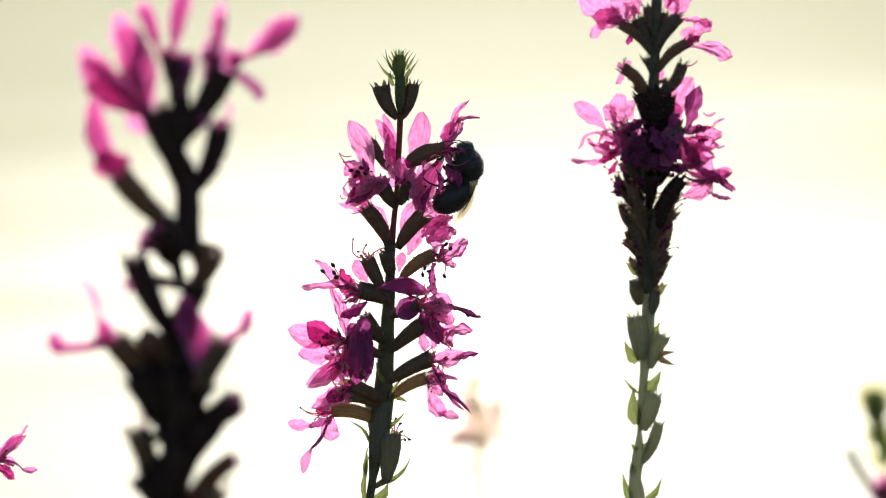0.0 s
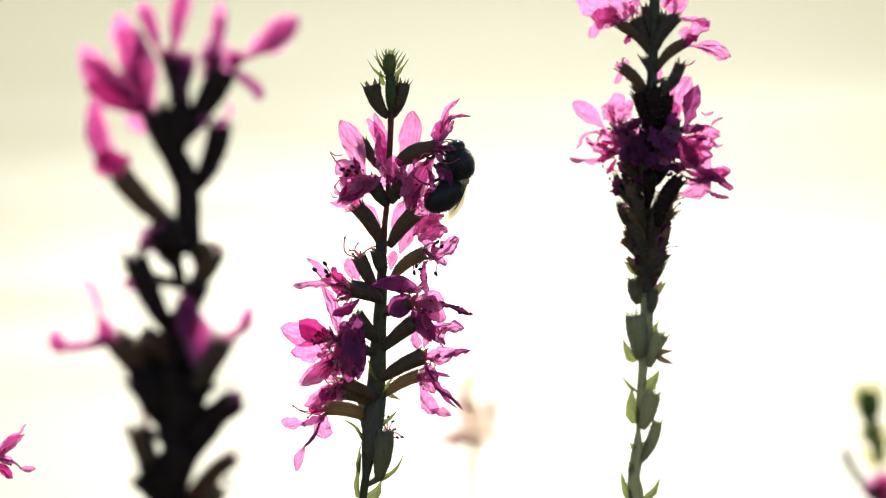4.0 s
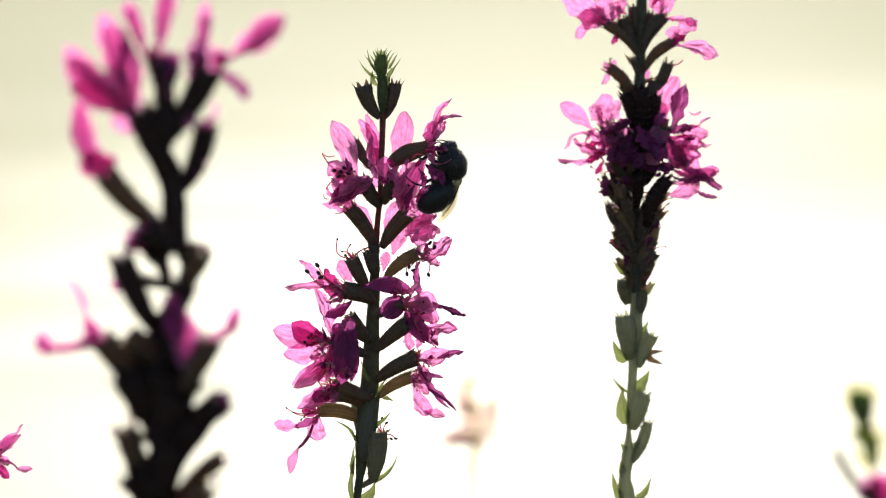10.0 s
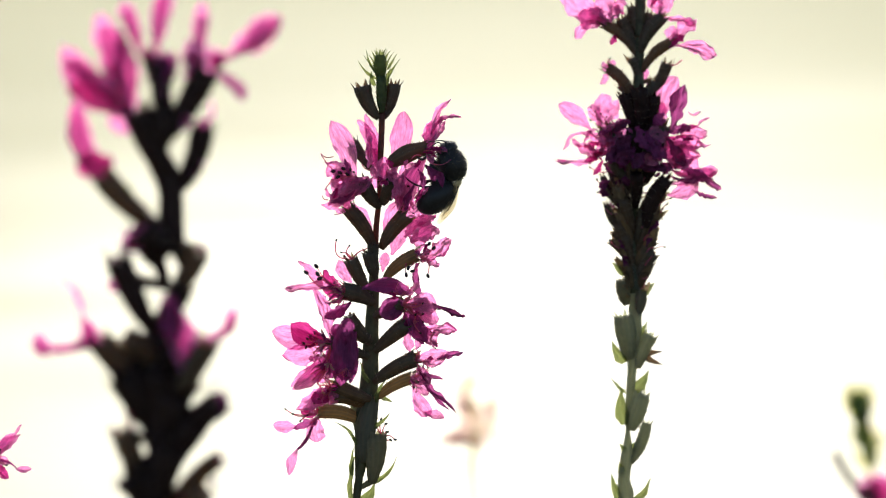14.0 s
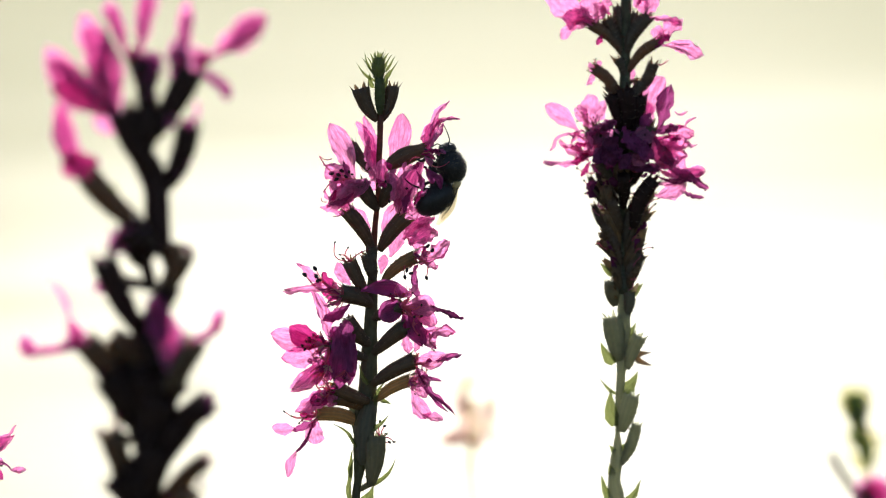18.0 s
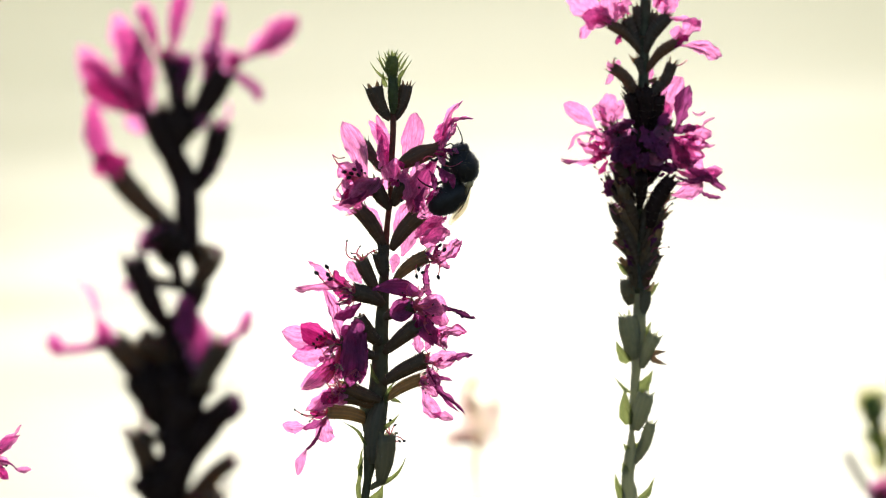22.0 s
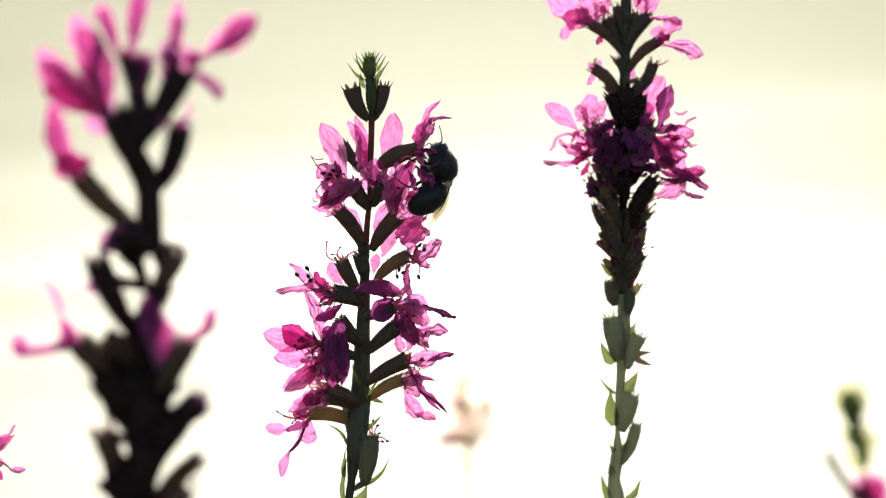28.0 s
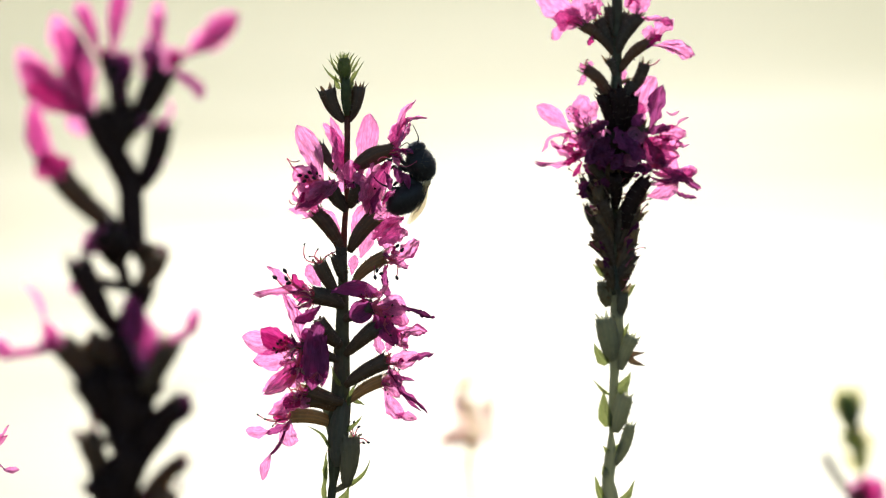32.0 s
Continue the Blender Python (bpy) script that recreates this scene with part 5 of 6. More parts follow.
def far_plant():
    P = Plant(1.6, 850, 1900, "loosestrife spike with glare haze in its pale colour, blurred before the glitter", 1.35)
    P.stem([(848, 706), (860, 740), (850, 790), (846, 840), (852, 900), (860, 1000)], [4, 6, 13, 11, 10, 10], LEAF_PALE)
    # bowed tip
    for x0, y0, x1, y1, w, m in ((846, 738, 826, 706, 15, PETAL_PALE), (826, 726, 832, 690, 18, PETAL_PALE), (830, 706, 848, 670, 15, LEAF_PALE), (840, 692, 852, 668, 9, BUD_PALE), (828, 732, 838, 708, 12, PETAL_PALE), (832, 704, 844, 676, 10, PETAL_PALE)):
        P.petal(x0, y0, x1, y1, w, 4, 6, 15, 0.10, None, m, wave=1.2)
    # flowers along the spike, paled for glare, and a lower one held out on a stalk
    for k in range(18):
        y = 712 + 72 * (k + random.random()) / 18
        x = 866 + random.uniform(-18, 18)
        P.petal(x, y + 8, x + (-1) ** k * random.uniform(10, 24), y + random.uniform(-14, 8), random.uniform(13, 20), random.uniform(-10, 10), random.uniform(-14, 14), random.uniform(5, 40), random.uniform(-0.1, 0.1), None, PETAL_PALE if k % 5 else LEAF_PALE, wave=1.3)
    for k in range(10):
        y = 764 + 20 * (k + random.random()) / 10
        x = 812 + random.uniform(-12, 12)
        P.petal(x, y + 4, x + (-1) ** k * random.uniform(8, 18), y + random.uniform(-10, 8), random.uniform(12, 18), random.uniform(-10, 10), random.uniform(-14, 14), random.uniform(5, 40), random.uniform(-0.1, 0.1), None, PETAL_PALE, wave=1.3)
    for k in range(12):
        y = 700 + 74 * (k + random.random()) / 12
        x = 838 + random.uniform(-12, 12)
        P.petal(x, y + 8, x + (-1) ** k * random.uniform(8, 20), y + random.uniform(-12, 8), random.uniform(12, 18), random.uniform(10, 30), random.uniform(10, 30), random.uniform(5, 40), random.uniform(-0.1, 0.1), None, PETAL_PALE if k % 4 else LEAF_PALE, wave=1.3)
    P.calyx(856, 788, 820, 776, 13, 0, 0, PETAL_PALE)
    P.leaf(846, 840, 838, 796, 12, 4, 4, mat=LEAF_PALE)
    return P


# ---- the bumblebee ----
def blob(center, along, up, sizes, lumps=0.03, rings=14, sides=20):
    """An egg with its long axis along; sizes: half length, half height, half depth."""
    along = along.normalized()
    deep = along.cross(up).normalized()
    up = deep.cross(along).normalized()
    v, f, u = [], [], []
    for i in range(rings + 1):
        t = math.pi * i / rings
        for k in range(sides):
            a = 2 * math.pi * k / sides
            q = 1 + lumps * noise.noise((i * 0.7, k * 0.5, sizes[0] * 3000))
            v.append(center + (along * (-math.cos(t) * sizes[0]) + (up * math.cos(a) * sizes[1] + deep * math.sin(a) * sizes[2]) * math.sin(t)) * q)
            u.append((k / sides, i / rings))
    for i in range(rings):
        for k in range(sides):
            a, b = i * sides + k, i * sides + (k + 1) % sides
            f.append((a, b, b + sides, a + sides))
    return v, f, u


def fur(center, along, up, sizes, count, length, lean):
    """Short hairs standing on an egg."""
    along = along.normalized()
    deep = along.cross(up).normalized()
    up = deep.cross(along).normalized()
    v, f = [], []
    for _ in range(count):
        d = Vector((random.gauss(0, 1), random.gauss(0, 1), random.gauss(0, 1))).normalized()
        root = center + along * d.x * sizes[0] * 0.97 + up * d.y * sizes[1] * 0.97 + deep * d.z * sizes[2] * 0.97
        n = (along * d.x / sizes[0] + up * d.y / sizes[1] + deep * d.z / sizes[2]).normalized()
        n = (n + lean * 0.6 + Vector((random.gauss(0, 0.18), random.gauss(0, 0.18), random.gauss(0, 0.18)))).normalized()
        s = n.orthogonal().normalized() * TENTH * 0.55
        s2 = n.cross(s).normalized() * TENTH * 0.55
        tip = root + n * length * random.uniform(0.6, 1.2)
        k = len(v)
        v += [root + s, root - s * 0.5 + s2, root - s * 0.5 - s2, tip]
        f += [(k, k + 1, k + 3), (k + 1, k + 2, k + 3), (k + 2, k, k + 3)]
    return v, f


def bumblebee(P):
    S = P.spot
    home = S(815, 300, -44)
    bee = tagged(new("bumblebee"), "dark furry bumblebee with pale wings clinging to pink flowers", "bee")
    bee.location = home
    ORIGIN[bee] = home
    plane = lambda x, y: ACROSS * x - UPWARD * y

    def egg(name, x, y, d, dx, dy, L, H, W, mat, hairs=0, hair=6.0, hair_mat=BEE_FUR, lean=(0, 0)):
        c, al = S(x, y, d), plane(dx, dy)
        up = al.cross(AHEAD)
        sz = (L * TENTH, H * TENTH, W * TENTH)
        v, f, u = blob(c, al, up, sz)
        body = part(name, v, f, mat, bee, c, u)
        if hairs:
            hv, hf = fur(c, al, up, sz, hairs, hair * TENTH, plane(*lean))
            tagged(part("fur", hv, hf, hair_mat, body, c), kind="stuff")
        return body

    egg("thorax", 829, 291, -44, 0.36, 0.90, 31, 24.5, 30, BEE_BLACK, 1800, 5.0, BEE_FUR, (0.2, 0.2))
    egg("abdomen", 801, 349, -46, -0.80, 0.56, 38, 25, 27, BEE_BLACK, 1800, 4.5, BEE_FUR, (-0.4, 0.3))
    egg("waist", 808, 322, -46, -0.3, 0.9, 13, 17, 18, BEE_BLACK, 160, 4.0, BEE_FUR, (0.2, 0.5))
    egg("head", 821, 265, -46, -0.80, 0.42, 18, 12, 15, BEE_BLACK, 600, 4.5, BEE_FUR, (0, -0.5))
    egg("eye", 812, 266, -62, -0.3, 0.9, 9, 6, 4, BEE_BLACK)
    # pale furry egg added for the bright background gap beside the waist
    egg("collar", 838, 325, -50, -0.6, 0.5, 8, 5, 8, BEE_GAP, 160, 4.0, BEE_GAP, (0, 0.5))

    rim, along = S(825, 290, -44), plane(0.45, 0.85)
    hv, hf = fur(rim, along, along.cross(AHEAD), (32 * TENTH, 29 * TENTH, 31 * TENTH), 170, 6 * TENTH, plane(0.7, 0.1))
    tagged(part("fur_fringe", hv, hf, BEE_BROWN, bee, rim), kind="stuff")

    def limb(name, pts, widths, parent=None, mat=BEE_BLACK):
        path = smooth_path([S(*p) for p in pts], 4)
        n = len(path)
        v, f, u = tube(path, [np.interp(i / (n - 1) * (len(widths) - 1), range(len(widths)), widths) * TENTH / 2 for i in range(n)], 7)
        return part(name, v, f, mat, parent or bee, path[0], u)

    limb("proboscis", [(806, 266, -46), (794, 264, -42), (782, 262, -36)], [7, 4, 3])
    limb("leg", [(802, 290, -56), (788, 276, -60), (778, 282, -60), (768, 278, -56)], [7, 7, 5, 3])
    limb("leg", [(804, 302, -60), (792, 292, -66), (796, 312, -66), (790, 320, -62)], [7, 7, 5, 3])
    limb("leg", [(796, 330, -58), (780, 330, -62), (764, 326, -58), (752, 318, -52), (744, 308, -46)], [5, 4, 3.4, 2.6, 2])
    limb("leg", [(804, 292, -30), (790, 300, -26), (782, 292, -24), (776, 298, -24)], [6, 6, 5, 3])
    limb("leg", [(800, 318, -30), (784, 322, -24), (776, 336, -22), (768, 338, -20)], [6, 6, 5, 3])
    limb("leg", [(800, 336, -32), (784, 348, -24), (776, 362, -22), (764, 366, -20)], [7, 7, 5, 3])
    for k, (tipx, tipy, d) in enumerate(((804, 396, -34), (812, 388, -52))):
        a = S(844, 306, d)
        b = S(tipx, tipy, d)
        al = b - a
        perp = al.cross(AHEAD).normalized()
        wide = perp * math.cos(radians(52)) + AHEAD * math.sin(radians(52))
        v, f, u = [], [], []
        for i in range(13):
            s = i / 12
            g = math.sin(math.pi * min(1, s * 0.92 + 0.04)) ** 0.6 * (0.35 + 0.65 * s)
            for j in range(6):
                q = 2 * j / 5 - 1
                v.append(a + al * s + wide * (q * g * 17 * TENTH) + perp * (TENTH * (5 * math.sin(math.pi * s) + 1.2 * math.sin(7 * s + 3 * q))))
                u.append((j / 5, s))
        for i in range(12):
            for j in range(5):
                n = i * 6 + j
                f.append((n, n + 1, n + 7, n + 6))
        wing = part("wing", v, f, WING, bee, a, u, label="pale translucent folded wing")
        limb("wing_vein", [(844, 306, d), (840, 330, d), (830, 358, d), (tipx + 8, tipy - 14, d)], [3.4, 2.4, 1.8, 1.0], wing)
    for x0, y0, x1, y1, w in ((784, 264, 814, 268, 6), (788, 274, 812, 262, 5), (780, 270, 806, 280, 6), (796, 280, 806, 262, 4)):
        P.petal(x0, y0, x1, y1, w, -64, -70, 30, 0.1, None, PETAL_DEEP, wave=1.4)
    antenna = limb("antenna", [(823, 256, -52), (827, 246, -54), (824, 234, -56), (818, 220, -58)], [2.6, 2.2, 1.9, 1.5])
    limb("antenna", [(812, 256, -40), (806, 252, -38), (798, 256, -36), (790, 262, -36)], [2.4, 2.0, 1.9, 1.8])
    return bee, antenna


MIDDLE = middle_plant()
SLENDER = slender_plant()
NEAR = near_plant()
BUDDING = budding_plant()
EDGE = edge_plant()
FAR = far_plant()
BEE, ANTENNA = bumblebee(MIDDLE)


# ---- what moves: the plants sway in the wind, the bee rides on one ----
def sway(plant, *stretches):
    """Rows of seconds, degrees to the right, degrees toward the back and the sinking of the bent spike in tenths; the foot of the stem stays."""
    rows, stays = [], []
    for row in sum(stretches, []):
        t, side, back, sink = (*row, 0.0, 0.0)[:4]
        m = Matrix.Translation(plant.at - UPWARD * (sink * TENTH)) @ pose(0, 0, 0, back, side, 0)
        rows.append((t, m))
        stays.append((t, m.inverted() @ Matrix.Translation(plant.at)))
    walk(plant.ob, rows)
    walk(plant.low, stays)
    return rows


def motions():
    rides = sway(MIDDLE,
         [(0, 0, 0, 0), (0.5, 0.02, 0.49, 0.76), (1, -0.18, 0.24, 0), (1.5, -0.04, 0.01, -0.88), (2, 0.02, -0.23, -1.58), (2.5, 0, -0.35, -2.15), (3, 0, -0.2, -2.18), (3.5, -0.18, -0.66, -2.83)],
         [(5.5, -0.62, -0.23, -0.54), (6, -0.71, -0.09, -0.36), (6.5, -0.91, -0.16, -0.91), (7, -0.87, -0.34, -1.55), (7.5, -1.08, -0.17, -1.29), (8, -0.87, -0.31, -1.14), (8.5, -0.84, -0.03, -0.72), (9, -0.78, -0.25, -0.64), (9.5, -0.6, 0.05, -0.23), (10, -0.7, -0.17, -0.39), (10.5, -0.29, -0.13, -0.02), (11, -0.45, -0.06, 0.05), (11.5, -0.66, 0.06, -0.2), (12, -0.83, -0.1, -0.84), (12.5, -0.78, -0.11, -0.24), (13, -0.71, -0.16, 0.43), (13.5, -0.49, 0.05, 1.07), (14, -0.73, 0.18, 1), (14.5, -0.91, -0.23, -0.12)],
         [(16.5, -0.91, 0.12, 3.94), (17, -1.31, 0.26, 3.22), (17.5, -0.79, 0.21, 3.89), (18, -0.79, 0.19, 4.87), (18.5, -1.23, 0.2, 7.66), (19, -1.37, 0.16, 5.33), (19.5, -0.94, 0.23, 5.93), (20, -0.58, 0.23, 4.08), (20.5, -1.02, 0.32, 5.35), (21, -0.56, 0.3, 5), (21.5, -0.44, 0.25, 3.58), (22, -0.27, 0.15, 2.64), (22.5, -0.45, -0.21, -1.52), (23, -0.32, -0.23, -1.36), (23.5, -0.39, -0.22, -1.58), (24, -0.46, -0.28, -2.21), (24.5, -0.25, -0.21, -0.52), (25, -0.49, -0.19, -0.25), (25.5, -0.32, -0.24, 0.2)],
         [(27.5, -1.33, -0.03, 2.16), (28, -1.14, 0.12, 4.14), (28.5, -1.19, 0.23, 3.5), (29, -1.28, 0.26, 4.71), (29.5, -2, 0.24, 5.66), (30, -1.53, 0.16, 2.46), (30.5, -1.88, 0.22, 4.58), (31, -1.19, 0.17, 3.69), (31.5, -1.5, 0.06, 2.9), (32, -2.11, 0.26, 6.47)])
    sway(SLENDER,
         [(0, 0, 0, 0), (0.5, -0.03, 0.06, -0.01), (1, -0.12, 0.2, -0.07), (1.5, 0.02, -0.22, -0.68), (2, 0.01, -0.4, -1.6), (2.5, -0.07, -0.4, -1.42), (3, -0.08, -0.33, -1.55), (3.5, 0, -0.38, -1.97)],
         [(5.5, -0.53, -0.14, -0.32), (6, -0.64, -0.1, -0.24), (6.5, -0.65, -0.22, -0.29), (7, -0.59, -0.39, -1.05), (7.5, -0.68, -0.15, -0.1), (8, -0.6, -0.19, -0.33), (8.5, -0.57, -0.13, -0.25), (9, -0.5, -0.13, -0.36), (9.5, -0.49, -0.13, -0.38), (10, -0.56, -0.15, -0.27), (10.5, -0.51, -0.11, -0.34), (11, -0.6, 0.05, 0.02), (11.5, -0.55, -0.11, -0.27), (12, -0.46, -0.13, -0.42), (12.5, -0.5, -0.05, -0.21), (13, -0.63, 0.04, 0.06), (13.5, -0.63, 0.15, 0.38), (14, -0.62, 0.08, 0.46), (14.5, -0.49, 0.04, -0.02)],
         [(16.5, -0.81, 0.43, 1.93), (17, -1.02, 0.3, 1.91), (17.5, -1.08, 0.37, 1.73), (18, -1.18, 0.57, 2.39), (18.5, -1.06, 0.78, 3.53), (19, -0.87, 0.64, 2.44), (19.5, -0.96, 0.61, 2.56), (20, -0.77, 0.33, 1.72), (20.5, -0.87, 0.65, 2.43), (21, -0.48, 0.47, 1.51), (21.5, -0.33, 0.33, 0.86), (22, -0.42, 0.06, 0.14), (22.5, -0.28, -0.19, -0.65), (23, -0.22, -0.21, -0.87), (23.5, -0.31, -0.45, -1.47), (24, -0.2, -0.44, -1.34), (24.5, -0.16, -0.16, -0.7), (25, -0.38, -0.11, -0.55), (25.5, -0.34, -0.19, -0.55)],
         [(27.5, -1.1, 0.34, 1.88), (28, -1.18, 0.51, 1.9), (28.5, -1.16, 0.49, 2.14), (29, -1.07, 0.48, 2.72), (29.5, -1.56, 0.71, 3.04), (30, -1.37, 0.37, 1.81), (30.5, -1.57, 0.74, 3.04), (31, -1.13, 0.41, 1.92), (31.5, -1.25, 0.47, 1.89), (32, -1.52, 0.65, 3.32)])
    sway(NEAR,
         [(0, 0, 0, 0), (0.5, 0.17, -0.03, -0.24), (1, 0.31, -0.12, 0.17), (1.5, 0.12, -0.12, -0.23), (2, 0.24, -0.25, -0.63), (2.5, 0.12, -0.32, -0.43), (3, 0.01, -0.34, -0.5), (3.5, -0.02, -0.48, -1.1)],
         [(5.5, -0.31, -0.33, -0.7), (6, -0.59, 0, -0.29), (6.5, -0.57, -0.37, -0.64), (7, -0.81, -0.34, -1.3), (7.5, -0.74, -0.25, -1.15), (8, -0.71, -0.31, -0.52), (8.5, -0.66, -0.12, -0.36), (9, -0.58, -0.13, -0.34), (9.5, -0.63, 0.21, -0.45), (10, -0.4, -0.09, -0.59), (10.5, -0.37, -0.12, -0.47), (11, -0.35, 0.13, -0.51), (11.5, -0.4, -0.13, -0.51), (12, -0.44, -0.11, -0.67), (12.5, -0.37, -0.31, -0.04), (13, -0.49, -0.26, 0.15), (13.5, -0.52, -0.06, -0.19), (14, -0.48, -0.03, 0.36), (14.5, -0.64, 0.13, -0.09)],
         [(16.5, -0.57, 0.29, 0.47), (17, -0.95, 0.46, 0.61), (17.5, -0.86, 0.65, 0.28), (18, -0.85, 0.44, 0.6), (18.5, -0.97, 0.84, 1.65), (19, -0.86, 0.57, 1.39), (19.5, -0.72, 0.57, 1.2), (20, -0.83, 0.37, 1.34), (20.5, -0.8, 0.47, 0.71), (21, -0.36, 0.3, 1.27), (21.5, -0.33, 0.49, 0.83), (22, -0.01, 0.2, 0.98), (22.5, -0.23, -0.02, -0.26), (23, -0.1, -0.24, -0.33), (23.5, -0.3, -0.25, -0.65), (24, -0.35, -0.37, -0.85), (24.5, -0.11, -0.47, -0.56), (25, -0.33, -0.19, 0.03), (25.5, -0.1, -0.16, 0.63)],
         [(27.5, -0.74, -0.09, 0.2), (28, -1.11, 0.02, 0.54), (28.5, -1.16, 0.34, 0.67), (29, -0.93, 0.28, 0.56), (29.5, -0.88, 0.74, 1.54), (30, -1.41, 0.28, 0.26), (30.5, -1.39, 0.56, 0.04), (31, -1.14, 0.33, 0.59), (31.5, -1.02, 0.13, 0.71), (32, -1.56, 0.73, 0.6)])
    sway(BUDDING,
         [(0, 0, 0, 0), (0.5, 0.13, 0, 3.53), (1, 0.26, 0, 3.67), (1.5, -0.03, 0, 1.62), (2, 0, 0, -0.57), (2.5, -0.23, 0, -1.1), (3, -0.48, 0, -3.09), (3.5, -0.53, 0, -3.19)],
         [(5.5, -1.04, 0, -3.67), (6, -1.55, 0, -4.72), (6.5, -1.64, 0, -5.98), (7, -2, 0, -8.71), (7.5, -2.01, 0, -8.73), (8, -1.86, 0, -6.68), (8.5, -1.55, 0, -3.3), (9, -1.28, 0, -2.26), (9.5, -1.15, 0, -1.47), (10, -1.13, 0, -1.95), (10.5, -1, 0, -2.22), (11, -0.77, 0, -0.67), (11.5, -0.84, 0, -0.17), (12, -1.06, 0, -1.82), (12.5, -1.17, 0, -1.52), (13, -1.15, 0, -2), (13.5, -1.25, 0, 0.19), (14, -1.27, 0, 0.16), (14.5, -1.62, 0, -1.66)],
         [(16.5, -1.06, 0, 3.43), (17, -1.15, 0, 5.2), (17.5, -1.27, 0, 6.02), (18, -1.55, 0, 4.21), (18.5, -1.28, 0, 8.33), (19, -1.62, 0, 8.27), (19.5, -1.2, 0, 7.84), (20, -1.14, 0, 6.29), (20.5, -1.08, 0, 4.79), (21, -0.7, 0, 6.52), (21.5, -0.66, 0, 3.74), (22, -0.2, 0, 6.99), (22.5, -0.79, 0, -1.83), (23, -0.64, 0, -1.37), (23.5, -1.01, 0, -4.09), (24, -1.06, 0, -4.18), (24.5, -0.71, 0, -2.3), (25, -1.14, 0, -1.46), (25.5, -0.77, 0, 1.11)],
         [(27.5, -1.79, 0, -1.57), (28, -1.89, 0, -0.16), (28.5, -1.94, 0, -0.33), (29, -1.74, 0, 1.39), (29.5, -1.51, 0, 5.47), (30, -2.98, 0, -6.39), (30.5, -2.27, 0, 0.45), (31, -2.27, 0, -0.8), (31.5, -2.02, 0, 0.66), (32, -2.12, 0, 4.35)])
    sway(EDGE,
         [(0, 0, 0, 0), (0.5, -0.02, 0, 1.5), (1, -0.05, 0, 1.6), (1.5, 0.01, 0, 0.96), (2, 0.05, 0, 0.83), (2.5, 0.04, 0, -0.7), (3, -0.03, 0, -1.64), (3.5, -0.05, 0, -1.59)],
         [(5.5, -0.36, 0, -2.26), (6, -0.38, 0, -0.69), (6.5, -0.36, 0, -1.81), (7, -0.36, 0, -2.26), (7.5, -0.29, 0, -2.47), (8, -0.36, 0, -2.26), (8.5, -0.35, 0, -0.75), (9, -0.41, 0, -1.7), (9.5, -0.33, 0, -1.26), (10, -0.27, 0, -0.97), (10.5, -0.2, 0, -1.17), (11, -0.23, 0, -1.09), (11.5, -0.27, 0, -0.97), (12, -0.23, 0, -1.09), (12.5, -0.33, 0, -0.81), (13, -0.45, 0, -0.49), (13.5, -0.32, 0, -0.37), (14, -0.32, 0, -0.37), (14.5, -0.36, 0, -0.72)],
         [(16.5, -0.54, 0, 1.8), (17, -0.59, 0, 1.38), (17.5, -0.63, 0, 2.71), (18, -0.6, 0, 1.51), (18.5, -0.77, 0, 2.76), (19, -1.05, 0, 5.82), (19.5, -0.96, 0, 4.06), (20, -0.72, 0, 1.78), (21, -0.59, 0, 3.01), (21.5, -0.27, 0, 2.23), (22, -0.33, 0, 0.32), (22.5, -0.32, 0, -0.84), (23, -0.18, 0, -1.21), (23.5, -0.23, 0, -1.09), (24, -0.17, 0, -1.25), (24.5, -0.15, 0, -1.3), (25, -0.22, 0, -0.64), (25.5, -0.18, 0, -0.73)],
         [(27.5, -0.54, 0, 0.88), (28, -0.63, 0, 1.59), (28.5, -0.54, 0, 1.8), (29, -0.59, 0, 1.53), (29.5, -0.68, 0, 1.77), (30, -0.82, 0, 0.53), (30.5, -0.72, 0, 1.05), (31, -0.45, 0, 0.34), (31.5, -0.54, 0, 0.59), (32, -0.96, 0, 2.53)])
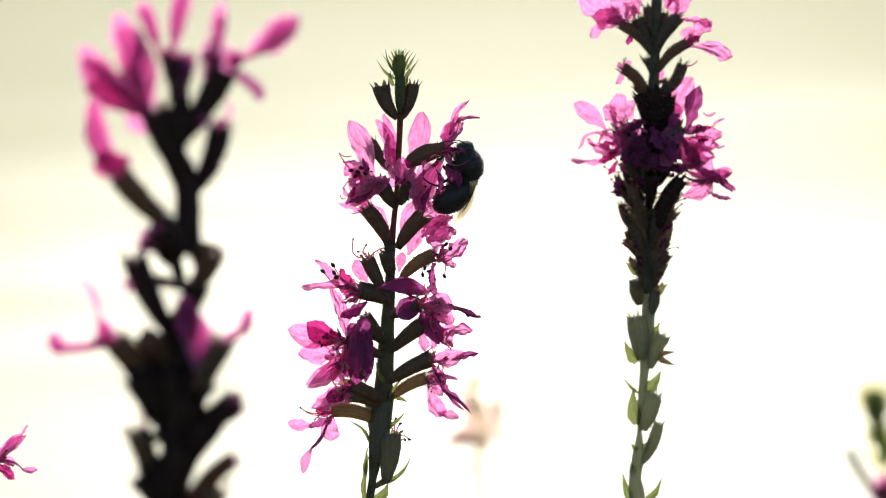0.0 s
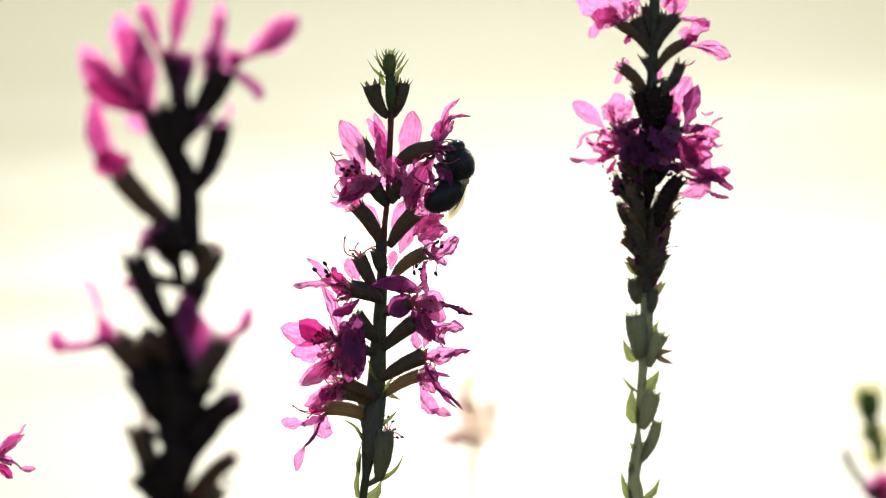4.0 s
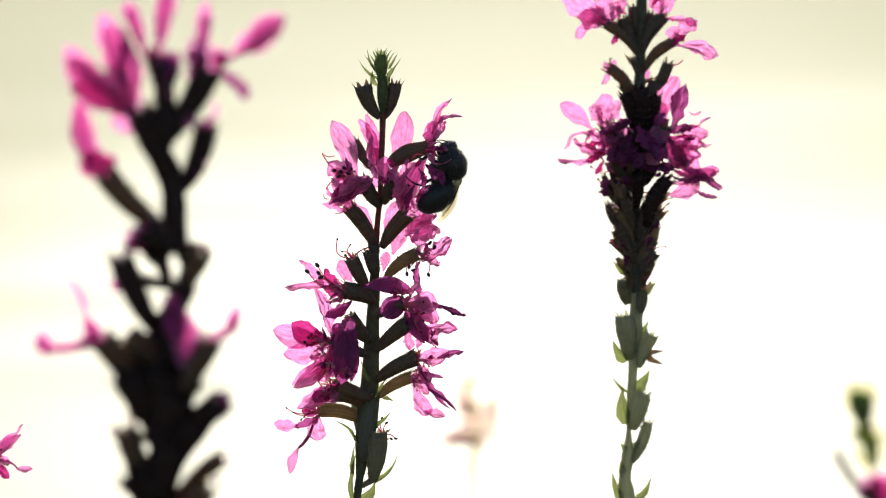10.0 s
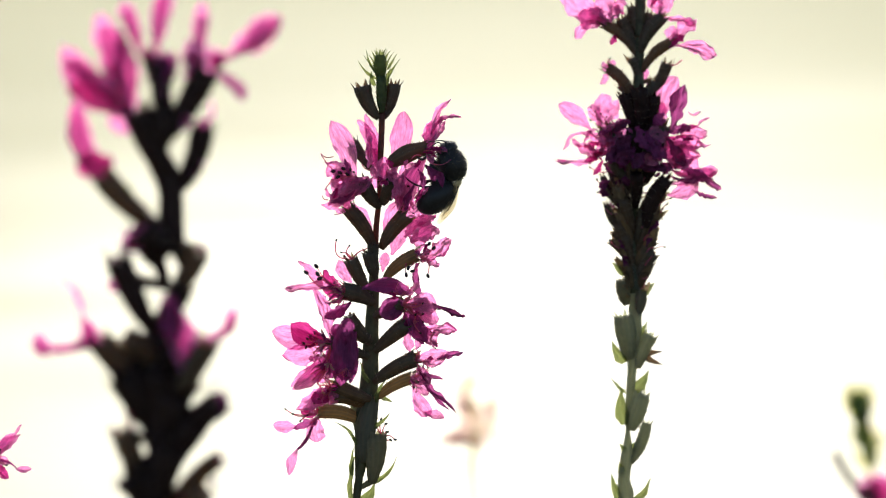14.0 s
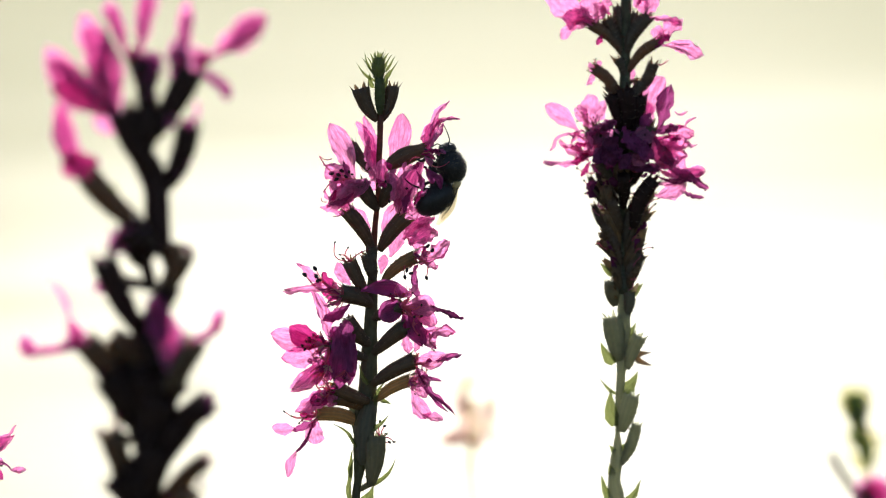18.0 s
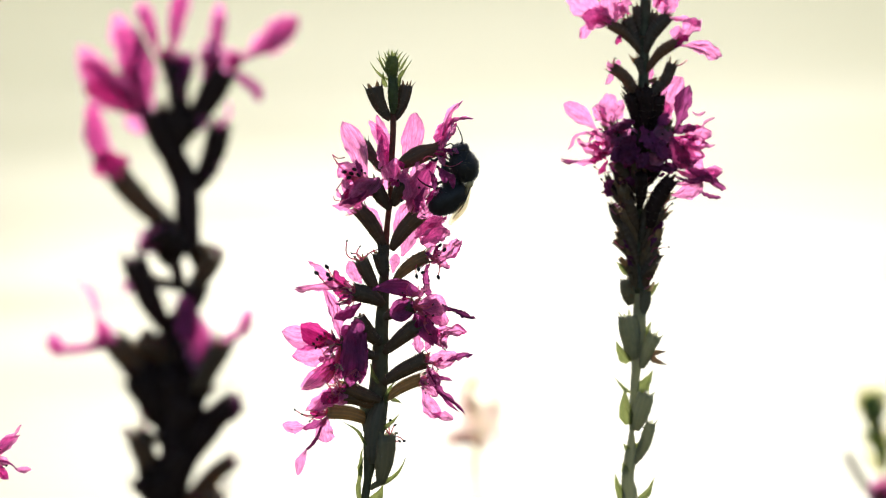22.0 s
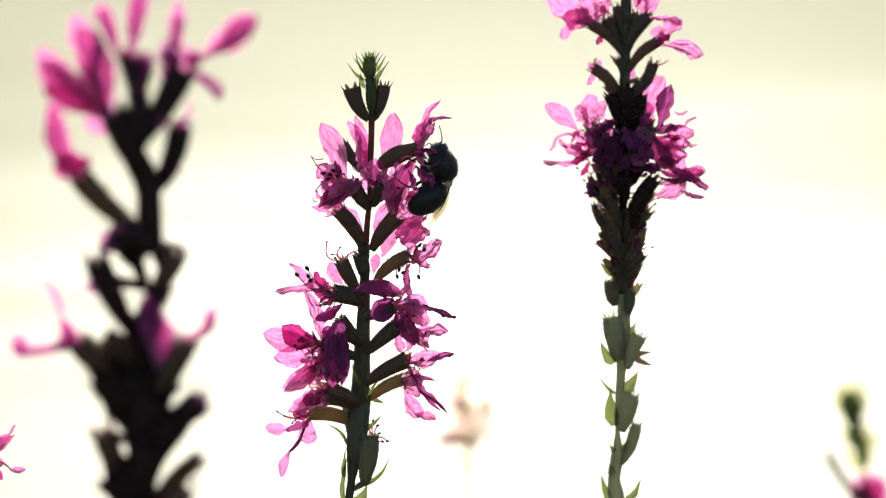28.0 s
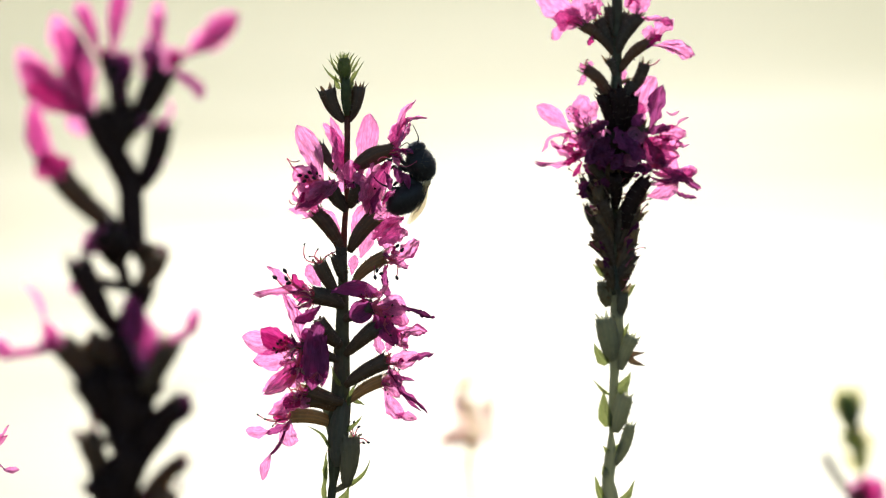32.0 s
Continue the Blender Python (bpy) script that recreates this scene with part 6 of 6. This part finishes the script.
    sway(FAR,
         [(0, -0.03), (2.5, -0.03), (3, -0.1), (3.5, -0.32)],
         [(5.5, -0.76), (6, -0.69), (6.5, -0.54), (7.5, -0.47), (8, -0.62), (8.5, -0.54), (9, -0.47), (9.5, -0.54), (10, -0.47), (10.5, -0.62), (11, -0.69), (11.5, -0.54), (12, -0.69), (12.5, -0.69), (13, -0.69), (13.5, -0.69), (14, -0.54), (14.5, -0.62)],
         [(16.5, -0.76), (17, -0.61), (17.5, -0.69), (18, -0.69), (19, -0.62), (19.5, -0.62), (20, -0.61), (20.5, -0.32), (21, -0.25), (21.5, -0.17), (22, -0.25), (22.5, -0.17), (23, -0.25), (23.5, -0.25), (24.5, -0.38), (25, -0.38), (25.5, -0.31)],
         [(27.5, -0.99), (28.5, -0.99), (29, -0.9), (29.5, -1.08), (30, -0.86), (30.5, -0.76), (31, -0.61), (31.5, -0.83), (32, -0.83)])
    # the bee rides with the spike and shifts a little as it feeds
    rest = Matrix.Translation(MIDDLE.at).inverted() @ Matrix.Translation(ORIGIN[BEE])
    shift = [(0, 0, 0), (0.5, 2, 0), (1.5, 1, 0.4), (3, 0.4, 1), (6, 1, 1.3), (9, 0.8, 1.5), (11, 1.5, 1.3), (13, 2.5, 1), (14.5, 1.5, 1.2), (17, 3, 0.4), (19, 3.4, 0), (20, 4.6, 0.9), (20.5, 3, -1), (22, 3, 0.5), (23, 2.1, 0.8), (24, 2.1, 2), (25.5, 2.9, 0.9), (27.5, 4, 0.8), (28.5, 3.2, 1.1), (29.5, 5.4, -0.3), (30.5, 4.2, -1.6), (31, 6, -0.3), (32, 6.5, -0.8)]
    times, right, down = zip(*shift)
    rows = []
    for t, m in rides:
        off = (ACROSS * float(np.interp(t, times, right)) - UPWARD * float(np.interp(t, times, down))) * TENTH
        rows.append((t, m @ Matrix.Translation(off) @ rest))
    walk(BEE, rows)
    # the antenna is tucked to the head at first and rises later
    seat = ORIGIN[ANTENNA] - ORIGIN[BEE]
    tucked = Matrix.Translation(seat) @ Matrix.Rotation(radians(-75), 4, AHEAD)
    raised = Matrix.Translation(seat)
    walk(ANTENNA, [(0, tucked), (14.5, tucked), (16.5, raised), (25, raised), (28, Matrix.Translation(seat) @ Matrix.Rotation(radians(10), 4, AHEAD)), (32, raised)])


motions()
